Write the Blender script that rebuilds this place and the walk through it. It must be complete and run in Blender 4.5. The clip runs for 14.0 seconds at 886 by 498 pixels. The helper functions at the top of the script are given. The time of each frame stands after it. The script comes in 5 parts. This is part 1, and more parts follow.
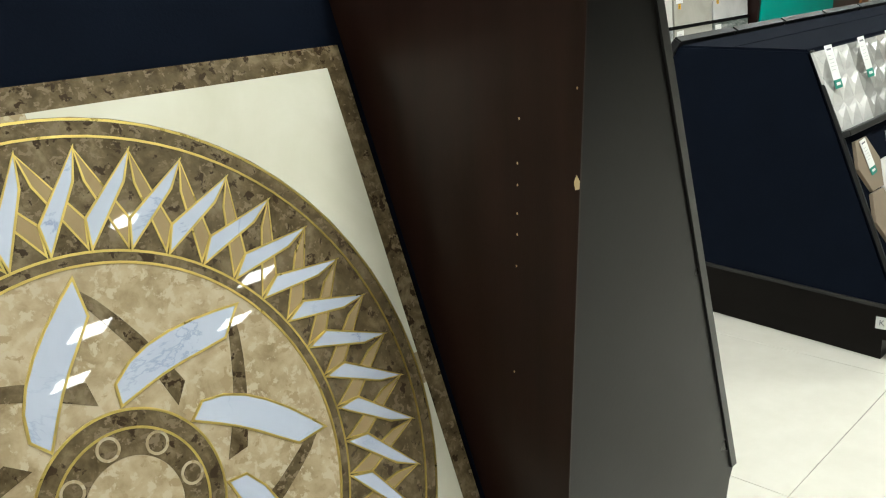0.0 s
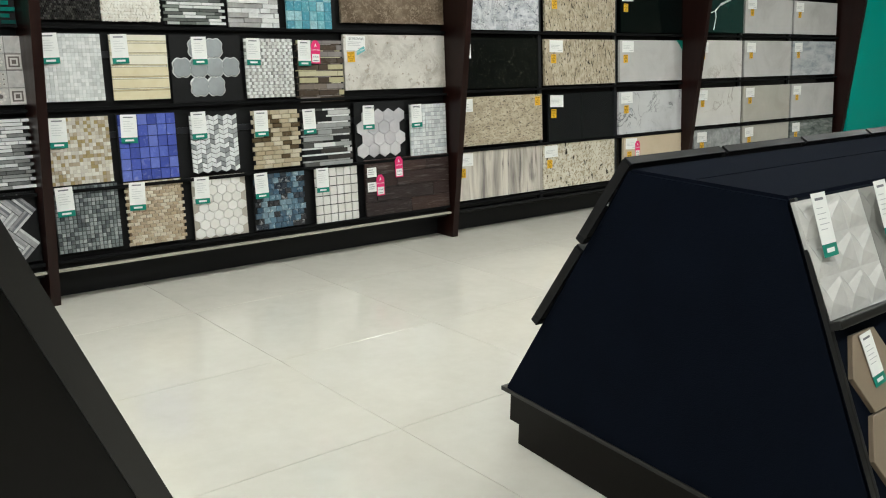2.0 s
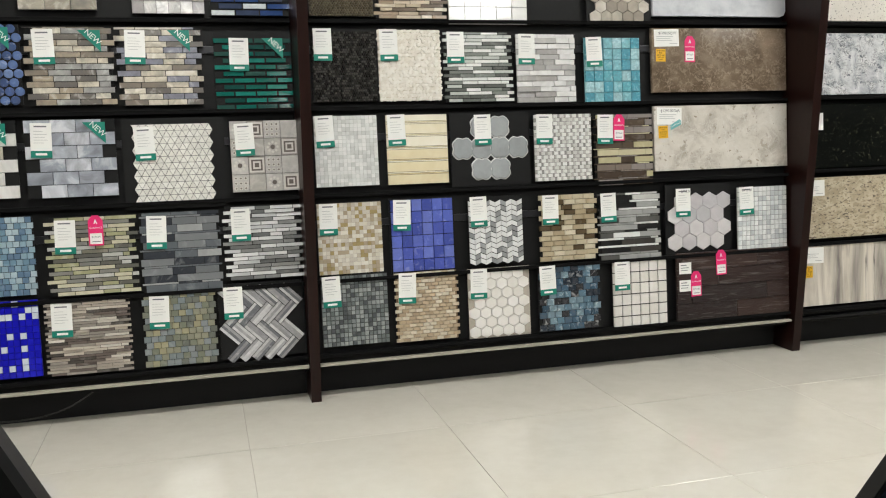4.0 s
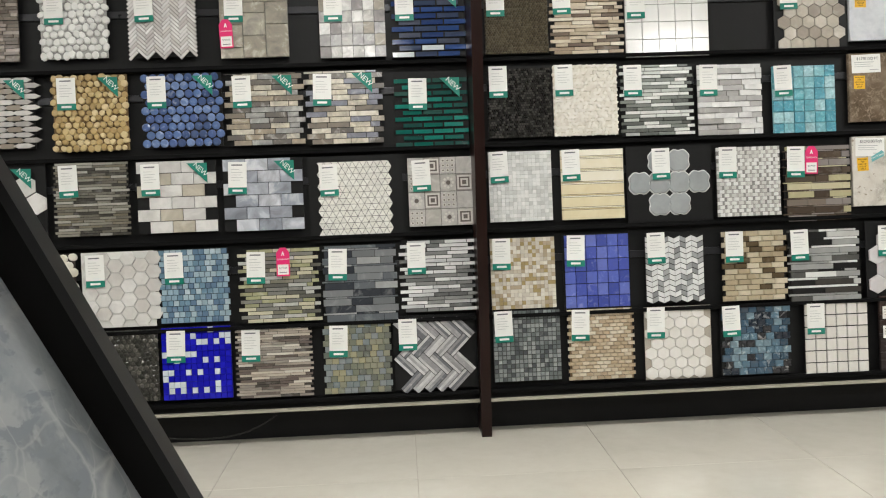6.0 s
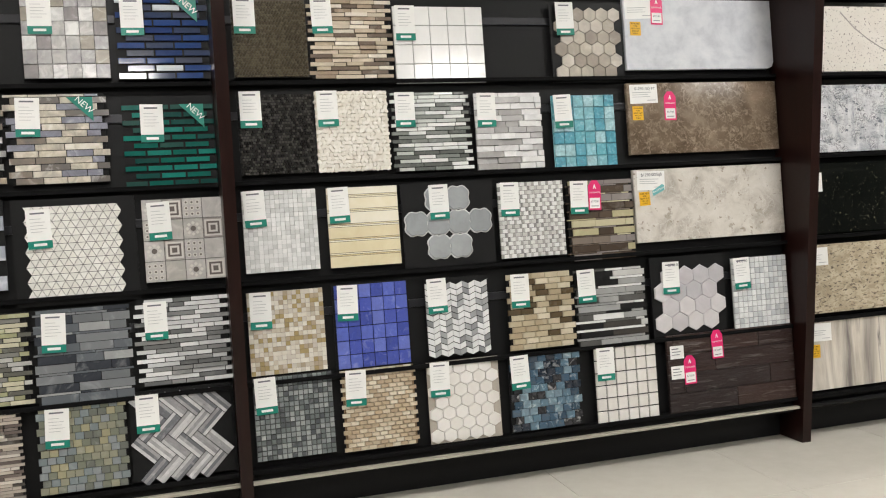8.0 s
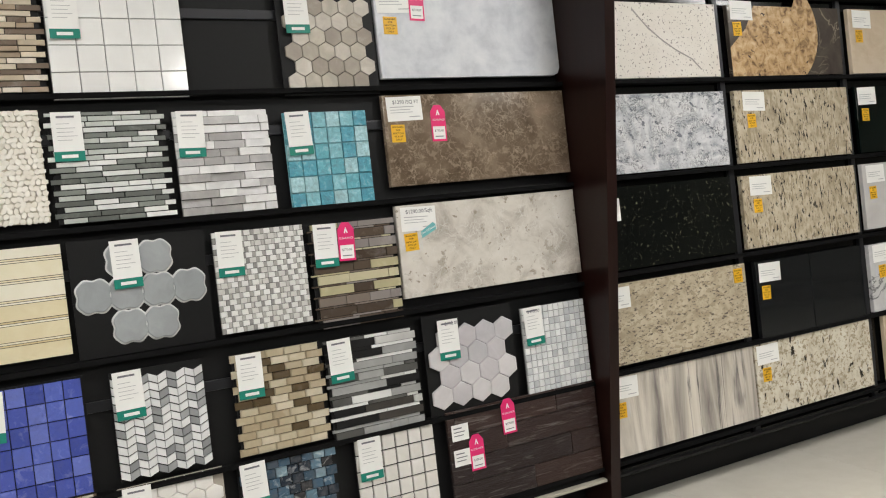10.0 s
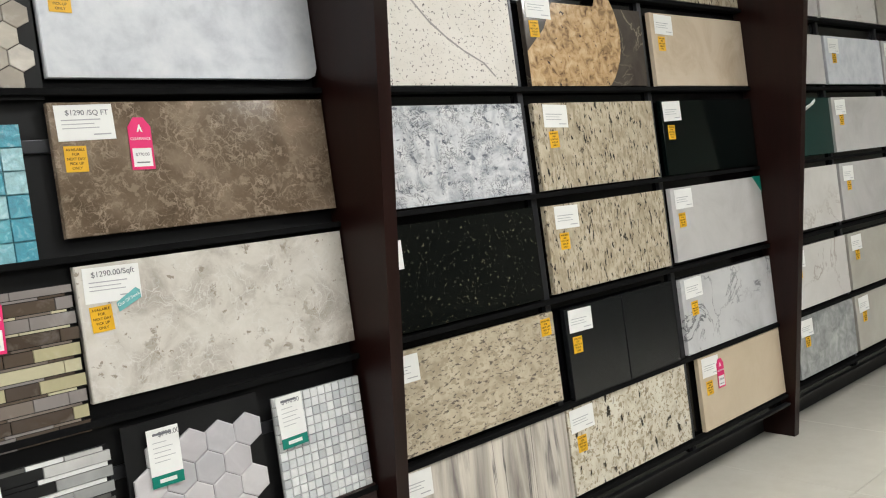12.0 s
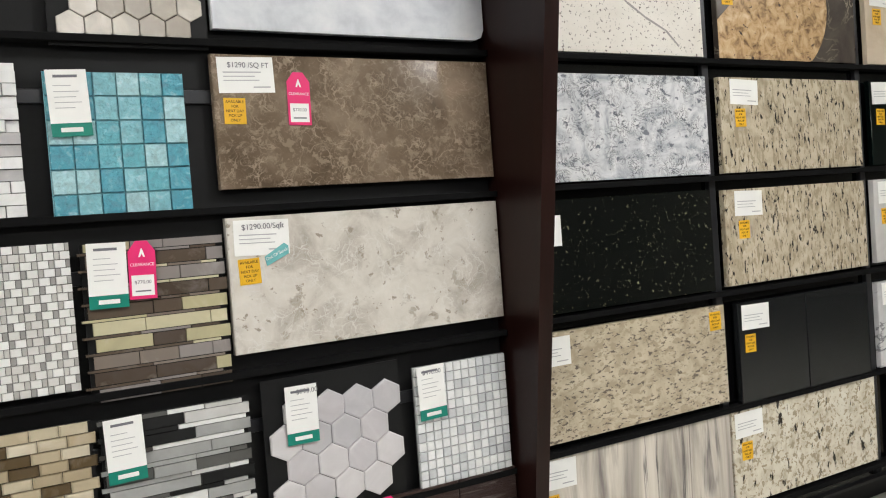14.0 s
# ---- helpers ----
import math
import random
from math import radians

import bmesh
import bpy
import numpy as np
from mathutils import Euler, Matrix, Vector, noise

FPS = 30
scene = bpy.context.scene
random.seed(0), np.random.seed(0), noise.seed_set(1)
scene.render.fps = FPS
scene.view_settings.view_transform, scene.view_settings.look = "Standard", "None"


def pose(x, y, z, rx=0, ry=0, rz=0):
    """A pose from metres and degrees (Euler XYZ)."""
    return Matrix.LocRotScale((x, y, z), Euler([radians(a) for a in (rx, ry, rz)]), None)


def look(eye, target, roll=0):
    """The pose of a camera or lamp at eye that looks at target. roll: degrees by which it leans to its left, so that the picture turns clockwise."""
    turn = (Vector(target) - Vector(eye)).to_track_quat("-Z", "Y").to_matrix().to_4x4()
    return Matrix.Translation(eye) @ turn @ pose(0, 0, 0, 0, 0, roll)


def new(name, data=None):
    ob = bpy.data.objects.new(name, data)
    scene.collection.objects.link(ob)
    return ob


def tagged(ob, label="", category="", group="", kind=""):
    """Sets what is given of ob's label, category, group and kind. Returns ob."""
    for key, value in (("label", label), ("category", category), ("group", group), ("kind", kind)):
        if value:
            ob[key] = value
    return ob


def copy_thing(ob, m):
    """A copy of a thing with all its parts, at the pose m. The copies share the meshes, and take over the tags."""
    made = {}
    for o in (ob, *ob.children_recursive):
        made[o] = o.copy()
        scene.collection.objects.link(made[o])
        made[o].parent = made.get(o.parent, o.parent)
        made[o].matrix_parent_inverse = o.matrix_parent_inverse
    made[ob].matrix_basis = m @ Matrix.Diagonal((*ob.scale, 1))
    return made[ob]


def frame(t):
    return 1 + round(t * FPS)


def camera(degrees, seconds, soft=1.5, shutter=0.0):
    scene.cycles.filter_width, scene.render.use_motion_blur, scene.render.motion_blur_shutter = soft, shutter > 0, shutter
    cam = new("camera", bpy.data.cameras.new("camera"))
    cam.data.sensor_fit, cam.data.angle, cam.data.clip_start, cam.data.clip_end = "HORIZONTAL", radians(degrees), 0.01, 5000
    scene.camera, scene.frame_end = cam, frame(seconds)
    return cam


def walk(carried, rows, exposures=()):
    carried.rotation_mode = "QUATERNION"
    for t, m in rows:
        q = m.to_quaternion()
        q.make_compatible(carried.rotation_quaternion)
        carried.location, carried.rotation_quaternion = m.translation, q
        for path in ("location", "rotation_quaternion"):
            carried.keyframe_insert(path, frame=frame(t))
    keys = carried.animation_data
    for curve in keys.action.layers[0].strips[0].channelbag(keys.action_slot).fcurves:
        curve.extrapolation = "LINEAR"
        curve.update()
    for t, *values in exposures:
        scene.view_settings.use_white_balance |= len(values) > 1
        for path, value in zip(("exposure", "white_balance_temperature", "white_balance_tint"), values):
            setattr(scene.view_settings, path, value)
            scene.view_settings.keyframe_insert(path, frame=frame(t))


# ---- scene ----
cam = camera(53.5, 14.0, soft=1.1)
PATH = [
    (0, (-2.084, -4.267, 1.197), (-0.718, -2.938, 0.589), -3.27),
    (0.5, (-1.870, -4.287, 1.188), (-0.493, -2.972, 0.577), -2.91),
    (1, (-1.616, -4.252, 1.201), (-0.222, -2.956, 0.586), -2.63),
    (1.5, (-1.366, -4.205, 1.193), (0.036, -2.917, 0.580), -1.98),
    (2, (-1.107, -4.138, 1.214), (0.136, -2.641, 0.749), 0.56),
    (2.5, (-0.876, -3.980, 1.220), (0.162, -2.314, 0.833), -0.93),
    (3, (-0.682, -3.827, 1.220), (0.182, -2.057, 0.875), -2.59),
    (3.5, (-0.520, -3.729, 1.214), (0.106, -1.856, 0.899), 0.15),
    (4, (-0.425, -3.705, 1.187), (0.097, -1.796, 0.900), -1.43),
    (6.5, (-0.331, -3.716, 1.145), (-0.271, -1.724, 0.977), -1.8),
    (7, (-0.319, -3.572, 1.176), (-0.204, -1.584, 0.984), -1.3),
    (7.5, (-0.276, -3.388, 1.198), (0.158, -1.442, 1.04), -1.8),
    (8, (-0.163, -3.229, 1.197), (0.402, -1.316, 1.06), -2.9),
    (10.5, (0.542, -2.37, 1.342), (1.608, -0.69, 1.146), -3.6),
    (11, (0.683, -2.221, 1.339), (1.872, -0.626, 1.136), -3.0),
    (11.5, (0.82, -1.991, 1.354), (2.16, -0.513, 1.211), -5.3),
    (12, (0.946, -1.889, 1.373), (2.299, -0.427, 1.196), -5.1),
    (12.5, (1.037, -1.876, 1.366), (2.409, -0.433, 1.174), -4.6),
    (13, (1.091, -1.884, 1.354), (2.467, -0.448, 1.144), -4.1),
    (13.5, (1.091, -1.874, 1.344), (2.358, -0.341, 1.131), -3.8),
    (14, (1.066, -1.837, 1.335), (2.092, -0.131, 1.143), -2.2),
]
EXPOSURES = [(0, 0.42, 6150, 2), (1.0, 0.62, 5900, 2), (1.6, 0.1, 6000, 2), (2.0, -0.14, 6150, 4), (2.6, -0.04, 6350, 8), (4.0, -0.13, 6400, 9), (6.5, -0.12, 6450, 10), (8.0, -0.1, 6450, 12), (10.5, -0.23, 6400, 11), (11.5, -0.06, 6300, 10), (12.5, -0.01, 6250, 9), (14, -0.06, 6300, 11)]
walk(cam, [(t, look(eye, target, roll)) for t, eye, target, roll in PATH], EXPOSURES)

# ---- light ----
world = bpy.data.worlds.new("world")
scene.world = world
world.use_nodes = True
world.node_tree.nodes["Background"].inputs[0].default_value = (0.9, 0.95, 1.0, 1)
world.node_tree.nodes["Background"].inputs[1].default_value = 0.05
CEIL = 3.0
PANELS = [(-3.6, -4.6), (-0.6, -4.6), (2.4, -4.6), (5.4, -4.6), (-3.6, -1.55), (-0.2, -1.55), (2.8, -1.55), (6.1, -2.3)]
PANEL_WATTS = 25
for px, py in PANELS:
    lamp = bpy.data.lights.new("panel_lamp", "AREA")
    lamp.shape, lamp.size, lamp.energy, lamp.color = "SQUARE", 0.58, PANEL_WATTS, (1.0, 0.985, 0.95)
    new("panel_lamp", lamp).matrix_world = pose(px, py, CEIL - 0.03)


# ---- materials ----
def rgba(c):
    return (*c, 1)


class Mat:
    """A node material with a Principled shader and short ways to add nodes."""

    def __init__(self, name, color=(0.5, 0.5, 0.5), rough=0.5, metal=0.0, spec=0.5, coat=0.0):
        self.m = bpy.data.materials.new(name)
        self.m.use_nodes = True
        self.t = self.m.node_tree
        self.b = self.t.nodes["Principled BSDF"]
        self.b.inputs["Base Color"].default_value = rgba(color)
        self.b.inputs["Roughness"].default_value = rough
        self.b.inputs["Metallic"].default_value = metal
        self.b.inputs["Specular IOR Level"].default_value = spec
        self.b.inputs["Coat Weight"].default_value = coat
        self.b.inputs["Coat Roughness"].default_value = 0.06
        self.m.diffuse_color = rgba(color)

    def node(self, kind, **inputs):
        n = self.t.nodes.new(kind)
        for k, v in inputs.items():
            n.inputs[k.replace("_", " ")].default_value = v
        return n

    def link(self, a, b):
        self.t.links.new(a, b)

    def coords(self, stretch=(1, 1, 1), turn=0.0, shift=True):
        tc = self.node("ShaderNodeTexCoord")
        mp = self.node("ShaderNodeMapping")
        mp.inputs["Scale"].default_value = stretch
        mp.inputs["Rotation"].default_value = (0, 0, radians(turn))
        self.link(tc.outputs["Object"], mp.inputs["Vector"])
        if not shift:
            return mp.outputs[0]
        oi = self.node("ShaderNodeObjectInfo")
        ad = self.node("ShaderNodeVectorMath")
        mul = self.node("ShaderNodeMath")
        mul.operation = "MULTIPLY"
        mul.inputs[1].default_value = 37.0
        self.link(oi.outputs["Random"], mul.inputs[0])
        self.link(mp.outputs[0], ad.inputs[0])
        self.link(mul.outputs[0], ad.inputs[1])
        return ad.outputs[0]

    def noise(self, vec, scale, detail=5.0, rough=0.55, warp=0.0):
        n = self.node("ShaderNodeTexNoise", Scale=scale, Detail=detail, Roughness=rough, Distortion=warp)
        self.link(vec, n.inputs["Vector"])
        return n.outputs["Fac"]

    def ramp(self, fac, stops, constant=False):
        r = self.node("ShaderNodeValToRGB")
        e = r.color_ramp.elements
        while len(e) < len(stops):
            e.new(0.5)
        for el, (p, c) in zip(e, stops):
            el.position, el.color = p, rgba(c) if len(c) == 3 else c
        if constant:
            r.color_ramp.interpolation = "CONSTANT"
        self.link(fac, r.inputs[0])
        return r.outputs["Color"]

    def mix(self, fac, a, b, mode="MIX"):
        n = self.node("ShaderNodeMix")
        n.data_type, n.blend_type = "RGBA", mode
        for sock, v in ((n.inputs[0], fac), (n.inputs[6], a), (n.inputs[7], b)):
            if isinstance(v, (int, float)):
                sock.default_value = v
            elif isinstance(v, tuple):
                sock.default_value = rgba(v)
            else:
                self.link(v, sock)
        return n.outputs[2]

    def color(self, c):
        self.link(c, self.b.inputs["Base Color"])
        return self

    def rough(self, fac, lo, hi):
        mr = self.node("ShaderNodeMapRange")
        mr.inputs["To Min"].default_value, mr.inputs["To Max"].default_value = lo, hi
        self.link(fac, mr.inputs["Value"])
        self.link(mr.outputs[0], self.b.inputs["Roughness"])
        return self

    def bump(self, fac, strength=0.2, dist=0.002):
        b = self.node("ShaderNodeBump", Strength=strength, Distance=dist)
        self.link(fac, b.inputs["Height"])
        self.link(b.outputs[0], self.b.inputs["Normal"])
        return self


def plain(name, color, rough=0.5, vary=0.12, scale=6.0, metal=0.0, spec=0.5, grain=0.1, coat=0.0, stretch=(1, 1, 1)):
    """One paint, metal or cloth with blotches, grain and fine relief."""
    m = Mat(name, color, rough, metal, spec, coat)
    v = m.coords(stretch)
    big = m.noise(v, scale, 4)
    fine = m.noise(v, scale * 30, 3)
    dark = tuple(c * (1 - vary) for c in color)
    lite = tuple(min(1, c * (1 + vary)) for c in color)
    col = m.ramp(big, [(0.3, dark), (0.7, lite)])
    col = m.mix(0.25, col, m.ramp(fine, [(0.3, dark), (0.7, lite)]))
    m.color(col).rough(big, max(0.02, rough - 0.08), min(1, rough + 0.08))
    if grain:
        m.bump(fine, grain, 0.001)
    return m.m


def stone(name, cloud, scale=4.0, vein=None, vein_scale=3.0, vein_width=0.03, specks=(), turn=0.0, stretch=(1, 1, 1), rough=0.12, warp=0.6, spec=0.5, crackle=None):
    """A polished stone: cloudy ground, optional veins and layers of specks (colour, scale, share, stretch)."""
    m = Mat(name, cloud[0], rough, 0, spec)
    v = m.coords(stretch, turn)
    n = m.noise(v, scale, 7, 0.62, warp)
    k = len(cloud)
    col = m.ramp(n, [(0.3 + 0.42 * i / max(1, k - 1), c) for i, c in enumerate(cloud)])
    v2 = m.coords((1, 1, 1), turn)
    for sc, ss, share, st in specks:
        w = m.coords(st, turn)
        s = m.noise(w, ss, 4, 0.6, 0.3)
        f = m.ramp(s, [(1 - share, (0, 0, 0)), (min(1, 1 - share + 0.04), (1, 1, 1))])
        col = m.mix(f, col, sc)
    if crackle:
        cc, cs, cw = crackle
        wob = m.node("ShaderNodeTexNoise", Scale=cs * 0.7, Detail=5.0)
        m.link(v2, wob.inputs["Vector"])
        sc = m.node("ShaderNodeVectorMath")
        sc.operation = "SCALE"
        sc.inputs[3].default_value = 0.16
        m.link(wob.outputs["Color"], sc.inputs[0])
        ad = m.node("ShaderNodeVectorMath")
        m.link(v2, ad.inputs[0])
        m.link(sc.outputs[0], ad.inputs[1])
        for size, fade in ((cs, 0.9), (cs * 2.3, 0.55)):
            vo = m.node("ShaderNodeTexVoronoi", Scale=size)
            vo.feature = "DISTANCE_TO_EDGE"
            m.link(ad.outputs[0], vo.inputs["Vector"])
            f = m.ramp(vo.outputs["Distance"], [(0.0, (fade, fade, fade)), (cw, (0, 0, 0))])
            patch = m.ramp(m.noise(v2, cs * 0.8, 4), [(0.38, (0, 0, 0)), (0.6, (1, 1, 1))])
            col = m.mix(m.mix(1.0, f, patch, "MULTIPLY"), col, cc)
    if vein:
        a = m.noise(v, vein_scale, 6, 0.6, warp * 1.5)
        sub = m.node("ShaderNodeMath")
        sub.operation = "SUBTRACT"
        sub.inputs[1].default_value = 0.5
        m.link(a, sub.inputs[0])
        ab = m.node("ShaderNodeMath")
        ab.operation = "ABSOLUTE"
        m.link(sub.outputs[0], ab.inputs[0])
        f = m.ramp(ab.outputs[0], [(0.0, (1, 1, 1)), (vein_width, (0, 0, 0))])
        patch = m.ramp(m.noise(v2, vein_scale * 0.7, 3), [(0.4, (0, 0, 0)), (0.6, (1, 1, 1))])
        f = m.mix(1.0, f, patch, "MULTIPLY")
        col = m.mix(f, col, vein)
    m.color(col).rough(n, rough * 0.7, rough * 1.5)
    return m.m


def pieces(name, palette, rough=0.2, island=False, streak=0.0, streak_scale=14.0, rugged=0.0, spec=0.5, stretch=(1, 1, 1), metal=0.0):
    """Tiles of mixed colours, one colour a piece, with streaks and a rippled face."""
    m = Mat(name, palette[0], rough, metal, spec)
    if island:
        r = m.node("ShaderNodeNewGeometry").outputs["Random Per Island"]
    else:
        r = m.node("ShaderNodeObjectInfo").outputs["Random"]
    k = len(palette)
    col = m.ramp(r, [(i / k, c) for i, c in enumerate(palette)], True)
    v = m.coords(stretch)
    n = m.noise(v, streak_scale, 5, 0.6, 0.8)
    if streak:
        col = m.mix(m.ramp(n, [(0.42, (0, 0, 0)), (0.7, (streak, streak, streak))]), col, m.mix(0.75, col, (0.12, 0.12, 0.13)))
        col = m.mix(m.ramp(n, [(0.25, (streak, streak, streak)), (0.45, (0, 0, 0))]), col, m.mix(0.6, col, (0.9, 0.9, 0.9)))
    else:
        col = m.mix(0.15, col, m.ramp(n, [(0.3, (0.25, 0.25, 0.25)), (0.7, (0.95, 0.95, 0.95))]), "OVERLAY")
    m.color(col).rough(n, rough * 0.75, rough * 1.35)
    if rugged:
        m.bump(m.noise(v, 45, 3), rugged, 0.006)
    return m.m


BLACK_BOARD = plain("black_board", (0.0085, 0.0085, 0.009), 0.5, 0.2, 3, grain=0.05, spec=0.22)
LEDGE = plain("matt_black_ledge", (0.007, 0.007, 0.0073), 0.7, 0.2, 3, grain=0.05, spec=0.04)
BLACK_GLOSS = plain("black_gloss_board", (0.003, 0.003, 0.0035), 0.12, 0.1, 3, grain=0.0, spec=0.3)
BACKING = plain("black_mesh_backing", (0.009, 0.009, 0.0095), 0.6, 0.2, 40, spec=0.2)
ESPRESSO = plain("espresso_veneer", (0.013, 0.004, 0.003), 0.34, 0.35, 3, spec=0.26, grain=0.12, stretch=(9, 9, 0.7))
DARK_WOOD = plain("dark_wood_panel", (0.014, 0.0062, 0.0042), 0.33, 0.3, 3, spec=0.2, grain=0.12, stretch=(9, 9, 0.7))
BLACK_PANEL = plain("black_laminate", (0.0022, 0.0018, 0.0016), 0.3, 0.15, 4, grain=0.05, spec=0.17)
RIM = plain("worn_black_edge", (0.006, 0.0055, 0.0052), 0.34, 0.3, 12)
NAVY = plain("navy_felt", (0.0038, 0.0055, 0.0105), 0.95, 0.15, 10, spec=0.03, grain=0.5)
RAIL_WOOD = plain("pale_rail", (0.42, 0.39, 0.33), 0.32, 0.12, 5, stretch=(0.3, 4, 4))
BAR = plain("grey_metal_bar", (0.035, 0.036, 0.04), 0.3, 0.1, 8, metal=0.6)
KICK = plain("kick_laminate", (0.008, 0.0062, 0.0055), 0.36, 0.15, 5, spec=0.09)
WHITE_CARD = plain("white_card", (0.82, 0.82, 0.8), 0.6, 0.03, 20, grain=0.0)
GREEN = plain("green_print", (0.0, 0.20, 0.145), 0.45, 0.04, 20, grain=0.0)
PINK = plain("pink_print", (0.75, 0.02, 0.16), 0.4, 0.04, 20, grain=0.0)
YELLOW = plain("yellow_print", (0.75, 0.42, 0.01), 0.5, 0.04, 20, grain=0.0)
FAINT_INK = plain("faint_ink", (0.42, 0.42, 0.44), 0.6, 0.05, 20, grain=0.0)
INK = plain("grey_ink", (0.16, 0.16, 0.18), 0.6, 0.05, 20, grain=0.0)
TEAL_TAPE = plain("teal_tape", (0.16, 0.45, 0.46), 0.3, 0.1, 30, grain=0.0)
WALL = plain("cream_wall_paint", (0.72, 0.7, 0.64), 0.6, 0.04, 2)
TEAL_WALL = plain("teal_wall_paint", (0.0, 0.36, 0.30), 0.5, 0.05, 2)
CEILING = plain("ceiling_board", (0.75, 0.75, 0.73), 0.7, 0.03, 4)
BRASS = plain("brass_inlay", (0.74, 0.57, 0.17), 0.3, 0.15, 30, metal=0.85)


# ---- building blocks ----
def link_mesh(name, me, parent=None, label="", m=None):
    ob = new(name, me)
    if parent:
        ob.parent = parent
    if m is not None:
        ob.matrix_basis = m
    if label:
        ob["label"] = label
    return ob


def part(name, bm, material, parent=None, label="", m=None):
    if len(bm.faces) < 3000:
        bmesh.ops.recalc_face_normals(bm, faces=bm.faces[:])
    me = bpy.data.meshes.new(name)
    bm.to_mesh(me)
    bm.free()
    me.materials.append(material)
    return link_mesh(name, me, parent, label, m)


def prism_data(poly, h, inset=0.0, drop=0.0):
    """Vertices and faces of a plate of outline poly (counter-clockwise), h thick, its top edge set in and rounded off by drop."""
    n = len(poly)
    cx, cy = sum(p[0] for p in poly) / n, sum(p[1] for p in poly) / n
    r = max(math.hypot(p[0] - cx, p[1] - cy) for p in poly)
    k = 1 - inset / max(r, 1e-6)
    top = [(cx + (x - cx) * k, cy + (y - cy) * k) for x, y in poly]
    vs = [(x, y, 0) for x, y in poly]
    fs = [tuple(reversed(range(n)))]
    if inset:
        vs += [(x, y, h - drop) for x, y in poly] + [(x, y, h) for x, y in top]
        fs += [(i, (i + 1) % n, n + (i + 1) % n, n + i) for i in range(n)]
        fs += [(n + i, n + (i + 1) % n, 2 * n + (i + 1) % n, 2 * n + i) for i in range(n)]
        fs += [tuple(range(2 * n, 3 * n))]
    else:
        vs += [(x, y, h) for x, y in poly]
        fs += [(i, (i + 1) % n, n + (i + 1) % n, n + i) for i in range(n)]
        fs += [tuple(range(n, 2 * n))]
    return vs, fs


def plate(poly, h, inset=0.0, drop=0.0, m=None, bm=None):
    bm = bm or bmesh.new()
    vs, fs = prism_data(poly, h, inset, drop)
    made = [bm.verts.new(m @ Vector(v) if m is not None else v) for v in vs]
    for f in fs:
        bm.faces.new([made[i] for i in f])
    return bm


def rect(x0, y0, x1, y1):
    return [(x0, y0), (x1, y0), (x1, y1), (x0, y1)]


def box(x0, y0, z0, x1, y1, z1, bevel=0.0, bm=None):
    made = plate(rect(x0, y0, x1, y1), z1 - z0, m=Matrix.Translation((0, 0, z0)))
    if bevel:
        bmesh.ops.bevel(made, geom=made.edges[:], offset=bevel, segments=2, affect="EDGES", profile=0.6)
    if bm is None:
        return made
    me = bpy.data.meshes.new("tmp")
    made.to_mesh(me)
    made.free()
    bm.from_mesh(me)
    bpy.data.meshes.remove(me)
    return bm


def thing(name, label, category, m=None, group=""):
    ob = new(name)
    ob.empty_display_size = 0.1
    if m is not None:
        ob.matrix_basis = m
    return tagged(ob, label, category, group)


def structure(name, bm, material, label, category, m=None):
    return tagged(part(name, bm, material, None, "", m), label, category, "", "structure")


def lettering(name, text, size, material, parent, m):
    """Words in the built-in font, as a thin mesh."""
    cu = bpy.data.curves.new(name, "FONT")
    cu.body, cu.size, cu.align_x, cu.align_y, cu.extrude = text, size, "CENTER", "CENTER", 0.0002
    tmp = bpy.data.objects.new(name, cu)
    scene.collection.objects.link(tmp)
    me = bpy.data.meshes.new_from_object(tmp.evaluated_get(bpy.context.evaluated_depsgraph_get()))
    bpy.data.objects.remove(tmp)
    me.materials.clear()
    me.materials.append(material)
    return link_mesh(name, me, parent, "", m)


# ---- room ----
# floor tiles are at the end of the file; this is the bed under them
structure("floor", box(-9, -20, -0.06, 14, 0.7, -0.006), plain("tile_grout", (0.42, 0.39, 0.33), 0.8), "cream polished porcelain tile floor with fine grey joints", "floor")
structure("ceiling", box(-9, -20, CEIL, 14, 0.7, CEIL + 0.1), CEILING, "plain white ceiling above the showroom", "ceiling")
structure("wall_north", box(-9, 0.5, -0.006, 14, 0.7, CEIL), WALL, "cream painted wall behind the tile racks", "wall")
structure("wall_south", box(-9, -20.2, -0.006, 14, -20, CEIL), WALL, "cream painted wall closing the showroom", "wall")
structure("wall_west", box(-9.2, -20, -0.006, -9, 0.7, CEIL), WALL, "cream painted wall closing the showroom", "wall")
structure("wall_east", box(14, -20, -0.006, 14.2, 0.7, CEIL), WALL, "cream painted wall closing the showroom", "wall")
DIFFUSER = Mat("lamp_diffuser", (0.9, 0.9, 0.88), 0.4)
DIFFUSER.b.inputs["Emission Color"].default_value = (1, 0.97, 0.9, 1)
DIFFUSER.b.inputs["Emission Strength"].default_value = 26.0
LAMP_FRAME = plain("white_metal_frame", (0.8, 0.8, 0.8), 0.4, 0.03)
first = None
FAR_PANELS = [(0.95, -9.95), (2.78, -9.99), (3.07, -11.33), (1.1, -11.35)]
